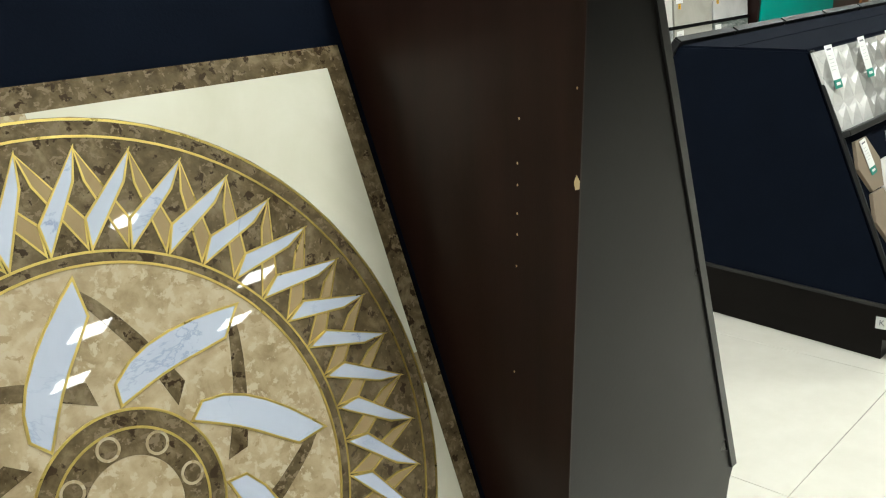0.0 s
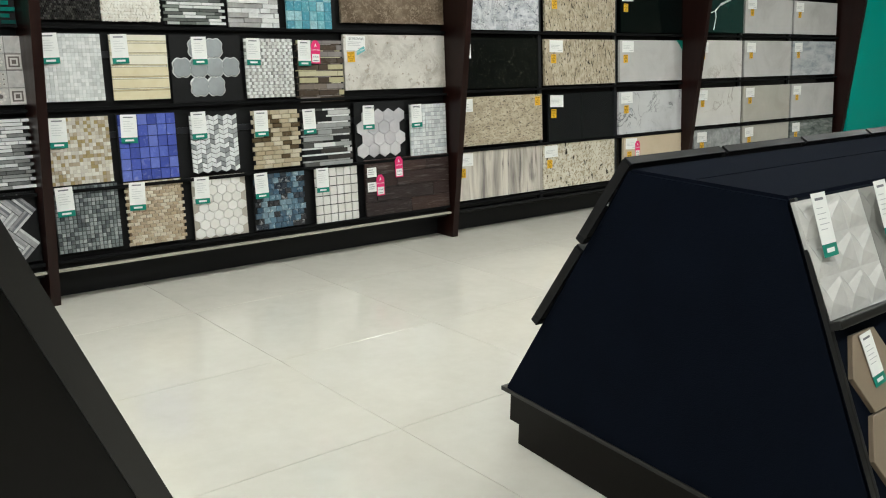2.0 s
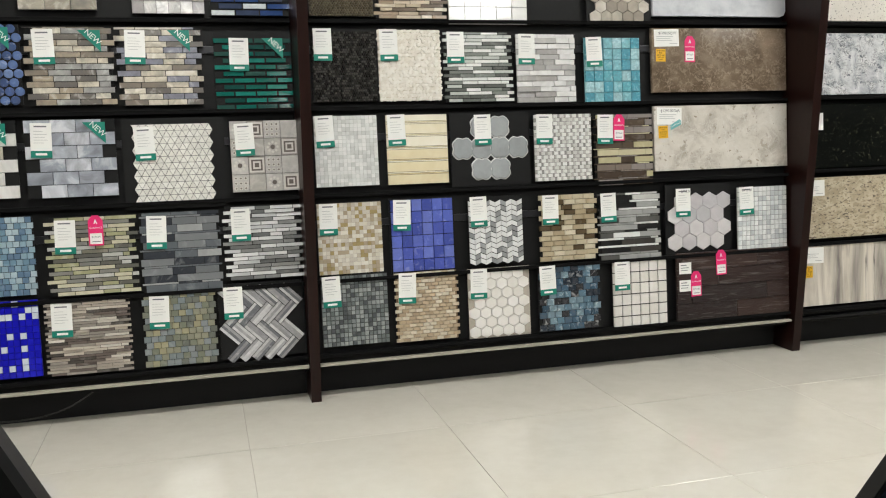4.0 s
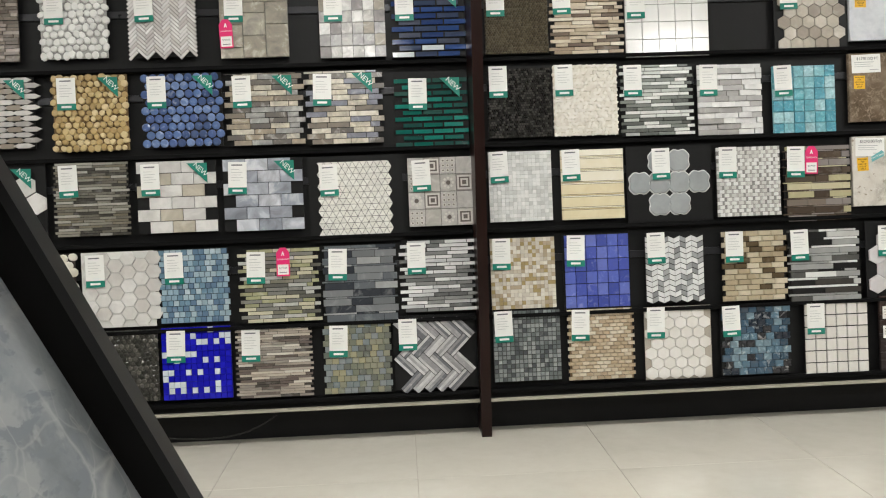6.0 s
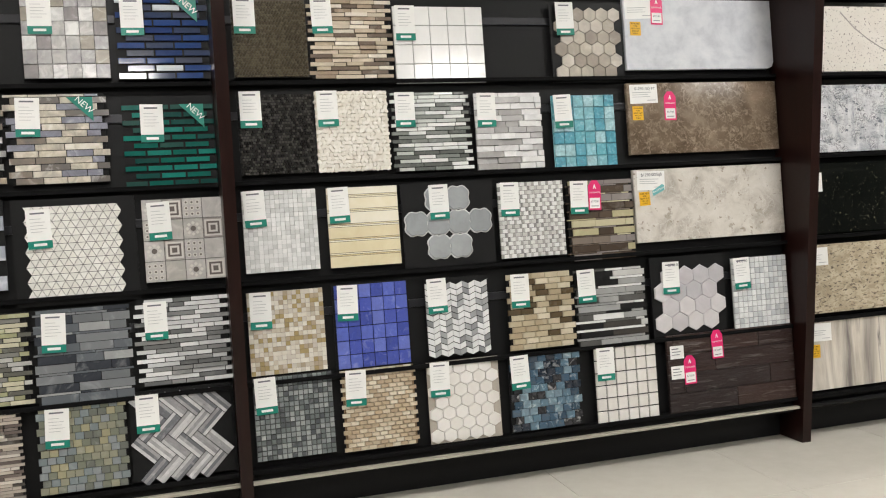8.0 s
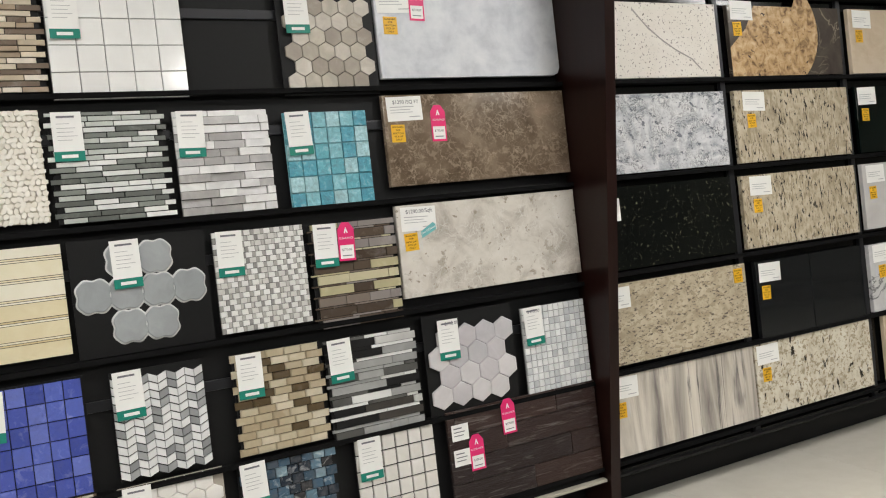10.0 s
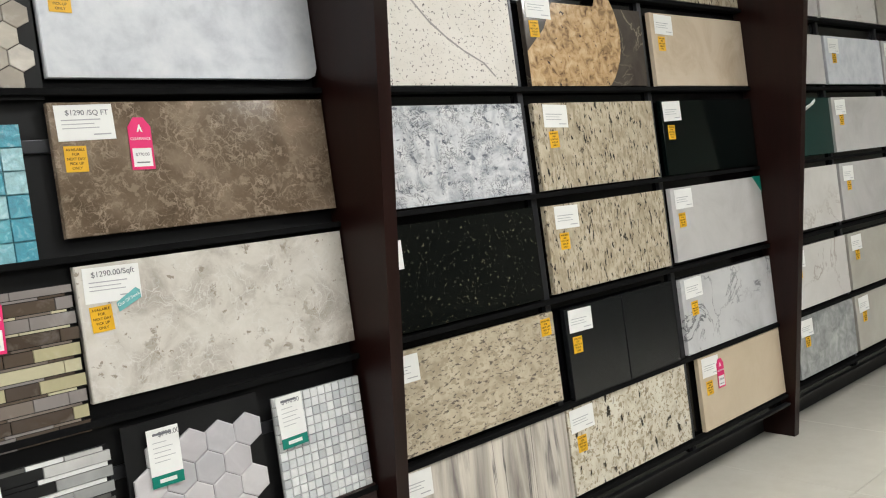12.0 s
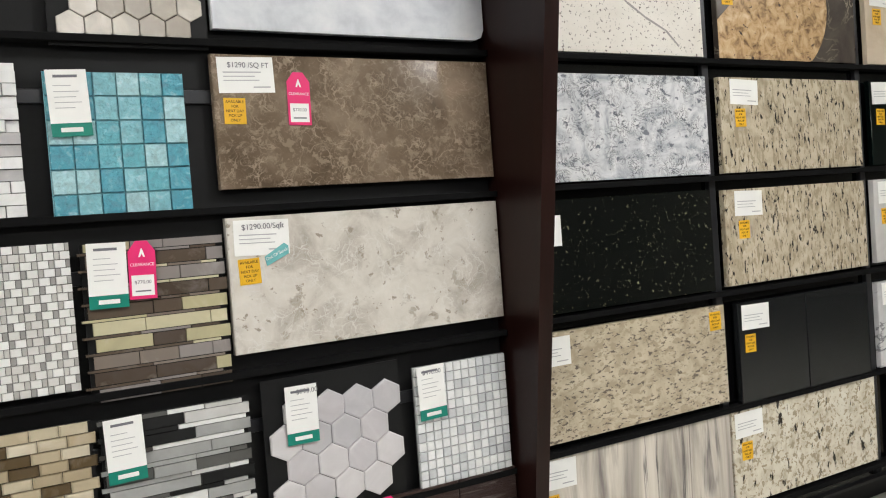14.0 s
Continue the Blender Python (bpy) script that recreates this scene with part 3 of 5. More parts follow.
part("edge_trim", trim(-0.512, 0.439, -3.592, 0.05, 0.03), RIM, isle, "worn black edge strip")
part("edge_trim", trim(-0.423, 0.445, -2.218, 0.118, 0.045), RIM, isle, "worn black edge strip")
RISE = math.degrees(math.atan(1 / 0.455))
FACE = Matrix.Translation((-0.61, -3.54, 0)) @ pose(0, 0, 0, 0, 0, 90 - 5.5) @ pose(0, 0, 0, RISE)
SL = ISLE_H / math.sin(radians(RISE))
part("felt_face", box(0.01, 0.05, -0.03, 1.24, SL - 0.02, -0.012), NAVY, isle, "navy felt face", FACE)
part("ledge", box(0.01, 0.09, -0.0115, 1.25, 0.11, 0.02, 0.003), BLACK_PANEL, isle, "", FACE)
part("top_board", box(-1.17, -3.62, ISLE_H - 0.04, -1.1, -2.37, ISLE_H - 0.02), BLACK_PANEL, isle)
part("back_board", box(-1.172, -3.5, 0.0, -1.157, -2.36, ISLE_H - 0.045), BLACK_PANEL, isle)
ms = thing("framed_marble_slab", "large blue-grey cloudy marble slab leaning on the navy stand", "stone slab", FACE @ pose(0.02, 0.112, -0.011))
part("slab_body", plate(rect(0, 0, 1.235, 1.06), 0.012, 0.003, 0.002), GREY_ISLAND, ms)

# ---- stand with the round marble medallion ----
stand = thing("medallion_stand", "navy felt sloping stand with a tall dark brown side panel", "display stand")
m = Matrix(((0, 0, 1, 0), (1, 0, 0, 0), (0, 1, 0, 0), (0, 0, 0, 1)))
part("side_panel", plate([(-3.596, 0.0), (-3.596 - 0.05 * ISLE_H, ISLE_H), (-2.9, ISLE_H), (-2.9, 0.0)], 0.003, m=Matrix.Translation((-1.188, 0, 0)) @ m), DARK_WOOD, stand, "dark brown wood grain side panel")
MED_TILT = math.degrees(math.atan(1 / 0.36))
MED = Matrix.Translation((-1.2155, -3.6145, 0.01)) @ pose(0, 0, 0, MED_TILT)
part("felt_face", box(-2.2, 0.05, -0.034, 0.026, 1.30, -0.016), NAVY, stand, "navy felt face", MED)
part("plinth", box(-3.42, -3.55, 0.0, -1.19, -3.0, 0.045), KICK, stand)
part("top_board", box(-3.42, -3.14, 1.215, -1.19, -2.9, 1.24), BLACK_PANEL, stand)
chips = plain("bare_wood_chip", (0.5, 0.38, 0.2), 0.6)
part("chip", plate([(0, 0), (0.006, 0.002), (0.007, 0.012), (0.002, 0.02), (-0.002, 0.01)], 0.0006, m=Matrix.Translation((-1.1887, -3.636, 0.92)) @ pose(0, 0, 0, 90, 0, -90)), chips, stand, "pale chip in the veneer")
for y, z in ((-3.654, 1.034), (-3.55, 0.784), (-3.562, 0.99), (-3.557, 0.93), (-3.556, 0.9), (-3.554, 0.86), (-3.553, 0.83), (-3.54, 0.62)):
    part("nail_hole", plate([(0.0012 * math.cos(t), 0.002 * math.sin(t)) for t in [k * math.pi / 3 for k in range(6)]], 0.0005, m=Matrix.Translation((-1.1886, y + 0.014, z + 0.015)) @ pose(0, 0, 0, 90, 0, -90)), chips, stand)

# the medallion: a square slab, 1 m wide, of inlaid stones
DARK_EMP = stone("dark_emperador", [(0.055, 0.038, 0.019), (0.115, 0.086, 0.046), (0.235, 0.185, 0.112)], 34, None, 14, 0.03, [((0.19, 0.145, 0.092), 80, 0.44, (1, 1, 1)), ((0.04, 0.026, 0.015), 60, 0.42, (1, 1, 1))], rough=0.014, warp=0.3)
LIGHT_EMP = stone("light_emperador", [(0.25, 0.19, 0.105), (0.40, 0.32, 0.20), (0.52, 0.44, 0.31)], 24, None, 9, 0.02, [((0.47, 0.395, 0.275), 60, 0.46, (1, 1, 1)), ((0.33, 0.255, 0.15), 50, 0.42, (1, 1, 1))], rough=0.014, warp=0.3)
TAN_EMP = stone("tan_marble", [(0.28, 0.20, 0.10), (0.36, 0.27, 0.145)], 14, rough=0.016)
IVORY = stone("ivory_marble", [(0.58, 0.56, 0.45), (0.66, 0.64, 0.54)], 6, rough=0.014)
ICE = stone("ice_blue_marble", [(0.42, 0.46, 0.56), (0.5, 0.54, 0.64)], 7, (0.25, 0.3, 0.44), 6, 0.015, rough=0.014)
medal = thing("marble_medallion", "square polished marble panel with inlaid star medallion and gold lines", "marble panel", MED @ pose(-0.4965, 0.655, -0.0155))
part("slab_body", plate(rect(-0.5, -0.5, 0.5, 0.5), 0.0135, 0.002, 0.001), LIGHT_EMP, medal, "light brown marble ground")


def ring_bm(r0, r1, z0, z1, n=96):
    bm = bmesh.new()
    loops = []
    for k in range(n):
        a = 2 * math.pi * k / n
        c, s = math.cos(a), math.sin(a)
        loops.append([bm.verts.new(v) for v in ((r0 * c, r0 * s, z0), (r1 * c, r1 * s, z0), (r1 * c, r1 * s, z1), (r0 * c, r0 * s, z1))])
    for k in range(n):
        p, q = loops[k], loops[(k + 1) % n]
        for i in range(4):
            bm.faces.new((p[i], q[i], q[(i + 1) % 4], p[(i + 1) % 4]))
    return bm


Z0 = 0.0132


def outline(poly, w, z0, z1):
    """One joined strip of half width w along a closed line, with mitred corners."""
    bm = bmesh.new()
    n = len(poly)
    loops = []
    for i in range(n):
        (ax, ay), (bx, by), (cx, cy) = poly[i - 1], poly[i], poly[(i + 1) % n]
        p, q = Vector((by - ay, ax - bx)).normalized(), Vector((cy - by, bx - cx)).normalized()
        d = (p + q).normalized() if (p + q).length > 1e-4 else p
        d = d * min(w / max(d.dot(p), 0.2), 2.5 * w)
        loops.append([bm.verts.new((bx + s * d.x, by + s * d.y, z)) for s, z in ((1, z0), (1, z1), (-1, z1), (-1, z0))])
    for i in range(n):
        a, b = loops[i], loops[(i + 1) % n]
        for k in range(4):
            bm.faces.new((a[k], b[k], b[(k + 1) % 4], a[(k + 1) % 4]))
    return bm


def inlay(name, poly, material, z, line=False, parent=None):
    piece = part(name, plate(poly, z - Z0, m=Matrix.Translation((0, 0, Z0))), material, parent or medal)
    if line:
        part("gold_line", outline(poly, 0.0015, Z0, z + 0.0004), BRASS, piece, "thin gold line")


for poly in (rect(-0.5, 0.468, 0.5, 0.5), rect(-0.5, -0.5, 0.5, -0.468), rect(-0.5, -0.4679, -0.468, 0.4679), rect(0.468, -0.4679, 0.5, 0.4679)):
    inlay("border", poly, DARK_EMP, 0.0140)
for sx in (1, -1):
    for sy in (1, -1):
        arc = [(0.462 * math.cos(a), 0.462 * math.sin(a)) for a in [radians(3 + 6 * k) for k in range(15)]]
        poly = [(0.4675, arc[0][1])] + [(0.4675, 0.4675)] + [(arc[-1][0], 0.4675)] + arc[::-1]
        poly = [(x * sx, y * sy) for x, y in poly]
        inlay("corner", poly, IVORY, 0.0142)
for r0, r1, mat, z in ((0.287, 0.461, DARK_EMP, 0.0139), (0.44, 0.457, DARK_EMP, 0.0146), (0.288, 0.299, DARK_EMP, 0.0146), (0.06, 0.113, DARK_EMP, 0.0146), (0.0, 0.0595, LIGHT_EMP, 0.0146)):
    part("ring", ring_bm(max(r0, 0.0005), r1, Z0, z), mat, medal)
for r in (0.459, 0.4385, 0.3005, 0.2865, 0.1135, 0.092):
    part("gold_ring", ring_bm(r - 0.0016, r + 0.0016, Z0, 0.0149), BRASS, medal)


def polar(r, deg):
    return (r * math.cos(radians(deg)), r * math.sin(radians(deg)))


def blade(rows, a):
    """A curved blade between two edges given as (outer radius, inner radius, sweep) stations."""
    out = [polar(r, a + t) for r, _, t in rows]
    inn = [polar(q, a + t - 1.5) for _, q, t in rows]
    return out + inn[::-1]


for k in range(40):
    a = 9.0 * k + 0.4
    inlay("tan_blade", [polar(0.424, a), polar(0.385, a - 1.0), polar(0.305, a - 8.6), polar(0.34, a - 9.0)][::-1], TAN_EMP, 0.0144, True)
    inlay("blue_blade", [polar(0.426, a), polar(0.34, a + 9.0), polar(0.303, a + 8.6), polar(0.385, a + 1.0)], ICE, 0.0152, True)
STATIONS = [(0.274, 0.228, 0), (0.252, 0.201, 5), (0.23, 0.178, 11), (0.208, 0.157, 18), (0.188, 0.14, 25), (0.168, 0.127, 32), (0.144, 0.118, 39)]
DARKS = [(0.262, 0.238, 0), (0.243, 0.213, -5), (0.22, 0.19, -11), (0.198, 0.168, -18), (0.18, 0.15, -25), (0.166, 0.136, -32), (0.156, 0.126, -39)]
for k in range(8):
    a = 45.0 * k + 42
    inlay("star_blade", blade(STATIONS, a), ICE, 0.0150, True)
    inlay("dark_blade", blade(DARKS, a), DARK_EMP, 0.0143, False)
    part("petal_ring", ring_bm(0.011, 0.0145, Z0, 0.0153, 24), LIGHT_EMP, medal, "", pose(*polar(0.0765, a + 10), 0))

# ---- mosaic sheets ----
BACK_T = 0.004
FACE_T = 0.012
random.seed(4)


SHEETS = []


class Sheet:
    """One mosaic sheet on the rack; its tiles are set in local metres from its lower left corner."""

    def __init__(self, x0, x1, z0, z1, label, backing=(0.0, 0.0, 0.0, 0.0), joint=BACKING, name="mosaic_sheet"):
        self.w, self.h = x1 - x0, (z1 - z0) * 1.0025
        self.x0, self.z0 = x0, z0
        self.ob = thing(name, label, "mosaic tile", on_board(x0, z0, -FACE_T), "mosaic sheets on the racks")
        l, b, r, t = backing
        part("backing", plate(rect(-l, -b, self.w + r, self.h + t), BACK_T), joint, self.ob)
        self.meshes = {}
        self.label = label
        SHEETS.append(self)

    def tile(self, poly, material, h=FACE_T, inset=0.0015, drop=0.0015, tilt=0.0, name="tile"):
        """A tile of its own; alike tiles share one mesh."""
        ax, ay = poly[0]
        key = (tuple((round(x - ax, 4), round(y - ay, 4)) for x, y in poly), round(h, 4), material.name)
        me = self.meshes.get(key)
        if me is None:
            vs, fs = prism_data([(x - ax, y - ay) for x, y in poly], h - BACK_T, inset, drop)
            me = bpy.data.meshes.new(name)
            me.from_pydata(vs, [], fs)
            me.materials.append(material)
            self.meshes[key] = me
        ob = new(name, me)
        ob.parent = self.ob
        ob.matrix_basis = Matrix.Translation((ax, ay, BACK_T - 0.0005)) @ pose(0, 0, 0, random.uniform(-tilt, tilt), random.uniform(-tilt, tilt), 0)
        return ob

    def many(self, polys, material, h=FACE_T, inset=0.0012, drop=0.001, vary=0.0, name="tiles"):
        """Tiles too small to pick apart, joined into one part."""
        vs, fs = [], []
        for p in polys:
            v, f = prism_data(p, h - BACK_T + random.uniform(-vary, vary), inset, drop)
            k = len(vs)
            vs += [(x, y, z + BACK_T - 0.0005) for x, y, z in v]
            fs += [tuple(i + k for i in g) for g in f]
        me = bpy.data.meshes.new(name)
        me.from_pydata(vs, [], fs)
        me.materials.append(material)
        tagged(link_mesh(name, me, self.ob), kind="stuff")

    # patterns
    def grid(self, nx, ny, material, gap=0.002, inset=0.0015, tilt=0.0, join=False, vary=0.0, stagger=0.0, drop=0.0015):
        px, py = self.w / nx, self.h / ny
        polys = []
        for j in range(ny):
            s = stagger * px * (j % 2) - stagger * px / 2
            for i in range(nx):
                polys.append(rect(i * px + s + gap / 2, j * py + gap / 2, (i + 1) * px + s - gap / 2, (j + 1) * py - gap / 2))
        if join:
            self.many(polys, material, inset=inset, vary=vary, drop=drop)
        else:
            for p in polys:
                self.tile(p, material, FACE_T + random.choice((-vary, 0, vary)), inset, drop, tilt)

    def strips(self, heights, lo, hi, material, jag=0.012, gap=0.0014, vary=0.002, snap=None, inset=0.001):
        y, j = 0.0, 0
        while y < self.h - 0.004:
            hh = heights[j % len(heights)]
            x = -random.uniform(0.2, 0.6) * jag if j % 2 else random.uniform(0.2, 0.8) * jag
            end = self.w + (random.uniform(0.2, 0.6) * jag if j % 2 == 0 else -random.uniform(0.2, 0.8) * jag)
            top = min(y + hh, self.h)
            while x < end - 0.006:
                n = random.uniform(lo, hi)
                if end - x - n < lo * 0.5:
                    n = end - x
                self.tile(rect(x + gap / 2, y + gap / 2, x + n - gap / 2, top - gap / 2), material, FACE_T + random.choice((-vary, 0, vary)), inset, inset)
                x += n
            y += hh
            j += 1

    def hexes(self, nx, ny, r, material, flat=False, gap=0.002, inset=0.002, tilt=0.0, sy=1.0):
        """Hexagons of radius r, stretched upright by sy."""
        q = r - gap / 2
        if flat:
            for i in range(nx):
                for j in range(ny):
                    cx, cy = r + 1.5 * r * i, math.sqrt(3) * r * (j + 0.5 + 0.5 * (i % 2))
                    self.tile([(cx + q * math.cos(radians(60 * k)), sy * (cy + q * math.sin(radians(60 * k)))) for k in range(6)], material, FACE_T, inset, 0.0015, tilt)
        else:
            for j in range(ny):
                for i in range(nx):
                    cx, cy = math.sqrt(3) * r * (i + 0.5 + 0.5 * (j % 2)), r + 1.5 * r * j
                    self.tile([(cx + q * math.cos(radians(30 + 60 * k)), sy * (cy + q * math.sin(radians(30 + 60 * k)))) for k in range(6)], material, FACE_T, inset, 0.0015, tilt)

    def pebbles(self, cell, material, rough_shape=0.25, h=0.014, sides=9, fill=0.555, even=False):
        ny = int(self.h / (cell * 0.88))
        nx = int(self.w / cell)
        for j in range(ny):
            for i in range(nx):
                jit = 0.0 if even else cell * 0.16
                cx = (i + 0.5 + (0.25 if j % 2 else -0.25)) * self.w / nx + random.uniform(-jit, jit)
                cy = (j + 0.5) * self.h / ny + random.uniform(-jit, jit)
                a, b = cell * fill * random.uniform(1 - rough_shape, 1.12), cell * fill * random.uniform(1 - rough_shape, 1.12)
                if even:
                    a = b = cell * fill
                th = random.uniform(0, math.pi)
                pts = []
                for k in range(sides):
                    u = 2 * math.pi * k / sides
                    x, y = a * math.cos(u), b * math.sin(u)
                    pts.append((cx + x * math.cos(th) - y * math.sin(th), cy + x * math.sin(th) + y * math.cos(th)))
                self.tile(pts, material, h, cell * 0.17, cell * 0.09, 0, "pebble")

    def herringbone(self, ratio, width, material, gap=0.002, inset=0.0015, split=1, margin=0.9, lying=False):
        """Bricks ratio times as long as wide, laid in a herringbone that stands on its corner."""
        c = math.sqrt(0.5)
        n = int((self.w + self.h) / width) + 2 * ratio
        for gx in range(-n, n):
            for gy in range(-n, n):
                t = (gx - gy) % (2 * ratio)
                if t == 0:
                    bx, by = ratio, 1
                elif t == 2 * ratio - 1:
                    bx, by = 1, ratio
                else:
                    continue
                mx, my = (gx + bx / 2) * width, (gy + by / 2) * width
                px, py = self.w / 2 + (mx - my) * c, self.h / 2 + (mx + my) * c
                if not (width * margin < px < self.w - width * margin and width * margin < py < self.h - width * margin):
                    continue
                x0, y0, x1, y1 = gx * width + gap / 2, gy * width + gap / 2, (gx + bx) * width - gap / 2, (gy + by) * width - gap / 2
                for part_k in range(split):
                    u, v = part_k / split, (part_k + 1) / split
                    if bx > by:
                        piece = rect(x0, y0 + (y1 - y0) * u, x1, y0 + (y1 - y0) * v)
                    else:
                        piece = rect(x0 + (x1 - x0) * u, y0, x0 + (x1 - x0) * v, y1)
                    quad = [(self.w / 2 + (qx - qy) * c, self.h / 2 + (qx + qy) * c) for qx, qy in piece]
                    if lying:
                        quad = [(self.w / 2 + (y - self.h / 2), self.h / 2 + (x - self.w / 2)) for x, y in quad][::-1]
                    self.tile(quad, material, FACE_T, inset, 0.0012)


def P(name, cols, **kw):
    return pieces(name, cols, **kw)


# bay with the new samples, top row down
s = Sheet(-2.2, -1.9, 1.67, 1.965, "brown stone strip mosaic with stepped faces")
s.strips([0.0145], 0.04, 0.055, P("brown_strip_tile", [(0.10, 0.075, 0.055), (0.2, 0.16, 0.13), (0.3, 0.25, 0.21), (0.15, 0.12, 0.09)], streak=0.3), 0.0, vary=0.004)
s = Sheet(-1.812, -1.536, 1.677, 1.965, "white flat pebble mosaic on grey backing", joint=plain("grey_pebble_backing", (0.4, 0.4, 0.39), 0.7))
s.pebbles(0.03, P("white_pebble", [(0.72, 0.72, 0.70), (0.78, 0.78, 0.77), (0.66, 0.66, 0.65)], rough=0.35))
s = Sheet(-1.439, -1.165, 1.672, 1.965, "white marble herringbone mosaic", (0.0, 0.0, 0.0, 0.0))
s.herringbone(4, 0.0125, P("white_herringbone_tile", [(0.7, 0.69, 0.68), (0.62, 0.60, 0.58), (0.75, 0.74, 0.73), (0.56, 0.53, 0.52)], streak=0.25), gap=0.0016, inset=0.0008, margin=0.6)
s = Sheet(-1.066, -0.778, 1.658, 1.955, "grey-green slate block mosaic", joint=plain("grey_joint", (0.2, 0.2, 0.18), 0.7))
SLATE = P("slate_tile", [(0.42, 0.39, 0.32), (0.26, 0.255, 0.215), (0.48, 0.45, 0.38), (0.33, 0.3, 0.24)], streak=0.8, streak_scale=18, rough=0.35)
for a, b, c, d in ((0, 0, 0.096, 0.045), (0, 0.046, 0.095, 0.14), (0.097, 0, 0.192, 0.094), (0.097, 0.095, 0.192, 0.19), (0.193, 0, 0.288, 0.14), (0.193, 0.141, 0.288, 0.235), (0, 0.141, 0.095, 0.296), (0.097, 0.191, 0.192, 0.235), (0.097, 0.236, 0.145, 0.296), (0.146, 0.236, 0.288, 0.296)):
    s.tile(rect(a + 0.001, b + 0.001, c - 0.001, d - 0.001), SLATE)
s = Sheet(-0.647, -0.366, 1.646, 1.945, "grey and white marble square mosaic")
s.grid(6, 6, P("grey_square_tile", [(0.36, 0.35, 0.35), (0.5, 0.49, 0.48), (0.28, 0.26, 0.26), (0.74, 0.74, 0.73), (0.36, 0.33, 0.27), (0.42, 0.41, 0.42)], streak=0.6, streak_scale=25), gap=0.001, vary=0.002)
s = Sheet(-0.344, -0.025, 1.639, 1.94, "navy blue and white glass brick mosaic")
NAVYB = P("navy_glass_brick", [(0.015, 0.035, 0.12), (0.03, 0.045, 0.09), (0.55, 0.6, 0.62), (0.02, 0.05, 0.16), (0.05, 0.06, 0.09)], rough=0.08)
for j in range(11):
    for i in range(3):
        x = 0.005 + i * 0.098 + (0.03 if j % 2 else 0.0)
        if x < s.w:
            s.tile(rect(x, j * 0.0272 + 0.002, x + 0.092, j * 0.0272 + 0.0225), NAVYB)
s = Sheet(-2.15, -1.851, 1.307, 1.607, "beige and grey stretched hexagon mosaic")
LONGHEX = P("long_hex_tile", [(0.4, 0.38, 0.36), (0.62, 0.6, 0.58), (0.3, 0.26, 0.21), (0.48, 0.46, 0.45)], streak=0.3)
for j in range(13):
    for i in range(4):
        cx, cy = 0.045 + i * 0.068 + (0.034 if j % 2 else 0), 0.012 + j * 0.023
        s.tile([(cx - 0.045, cy), (cx - 0.022, cy - 0.0105), (cx + 0.022, cy - 0.0105), (cx + 0.045, cy), (cx + 0.022, cy + 0.0105), (cx - 0.022, cy + 0.0105)], LONGHEX)
s = Sheet(-1.775, -1.465, 1.288, 1.607, "yellow-tan pebble mosaic on dark backing", joint=plain("brown_backing", (0.17, 0.11, 0.045), 0.7))
s.pebbles(0.0265, P("tan_pebble", [(0.5, 0.38, 0.18), (0.42, 0.30, 0.13), (0.58, 0.46, 0.26), (0.36, 0.25, 0.1)], rough=0.3))
s = Sheet(-1.401, -1.072, 1.292, 1.602, "blue glass round mosaic on black backing")
s.pebbles(0.036, P("blue_round_tile", [(0.10, 0.17, 0.38), (0.07, 0.12, 0.3), (0.16, 0.24, 0.46), (0.05, 0.09, 0.22)], streak=0.5, streak_scale=30, rough=0.12), h=0.013, sides=12, fill=0.49, even=True)
BEIGE_STRIP = [(0.6, 0.55, 0.45), (0.25, 0.215, 0.175), (0.66, 0.62, 0.53), (0.17, 0.155, 0.14), (0.4, 0.34, 0.26), (0.38, 0.38, 0.37)]
s = Sheet(-1.044, -0.738, 1.287, 1.592, "beige and grey glass strip mosaic")
s.strips([0.0232], 0.075, 0.105, P("beige_glass_strip", BEIGE_STRIP, streak=0.8, streak_scale=16, rough=0.12), 0.03, gap=0.0022, vary=0.0015)
s = Sheet(-0.708, -0.398, 1.281, 1.592, "beige and grey-blue glass strip mosaic")
s.strips([0.0232], 0.075, 0.1, P("mixed_glass_strip", BEIGE_STRIP[:4] + [(0.26, 0.27, 0.33), (0.58, 0.53, 0.44)], streak=0.8, streak_scale=16, rough=0.12), 0.03, gap=0.0022, vary=0.0015)
s = Sheet(-0.34, -0.025, 1.255, 1.56, "dark green glass brick mosaic on black backing", (0.0, 0.0, 0.0, 0.02))
GREENB = P("green_glass_brick", [(0.006, 0.10, 0.08), (0.01, 0.06, 0.052), (0.012, 0.16, 0.13), (0.022, 0.07, 0.06)], rough=0.08)
for j in range(11):
    for i in range(4):
        x = -0.01 + i * 0.088 + (0.044 if j % 2 else 0.0)
        if x + 0.08 < s.w + 0.03:
            s.tile(rect(max(x, 0), j * 0.0272 + 0.0035, min(x + 0.081, s.w), j * 0.0272 + 0.021), GREENB)
WHITE_HEX = P("white_hex_tile", [(0.68, 0.67, 0.65), (0.74, 0.73, 0.72), (0.6, 0.58, 0.56)], streak=0.25, rough=0.2)
s = Sheet(-2.12, -1.84, 0.95, 1.235, "large white hexagon mosaic on black backing", (0.03, 0.02, 0.02, 0.02))
s.hexes(3, 3, 0.05, WHITE_HEX, gap=0.006)
s = Sheet(-1.783, -1.479, 0.93, 1.24, "thin taupe and grey stone strip mosaic")
s.strips([0.0115], 0.05, 0.11, P("thin_taupe_strip", [(0.15, 0.14, 0.115), (0.26, 0.25, 0.21), (0.07, 0.065, 0.055), (0.38, 0.37, 0.33), (0.19, 0.17, 0.13)], streak=0.2), 0.012, vary=0.003)
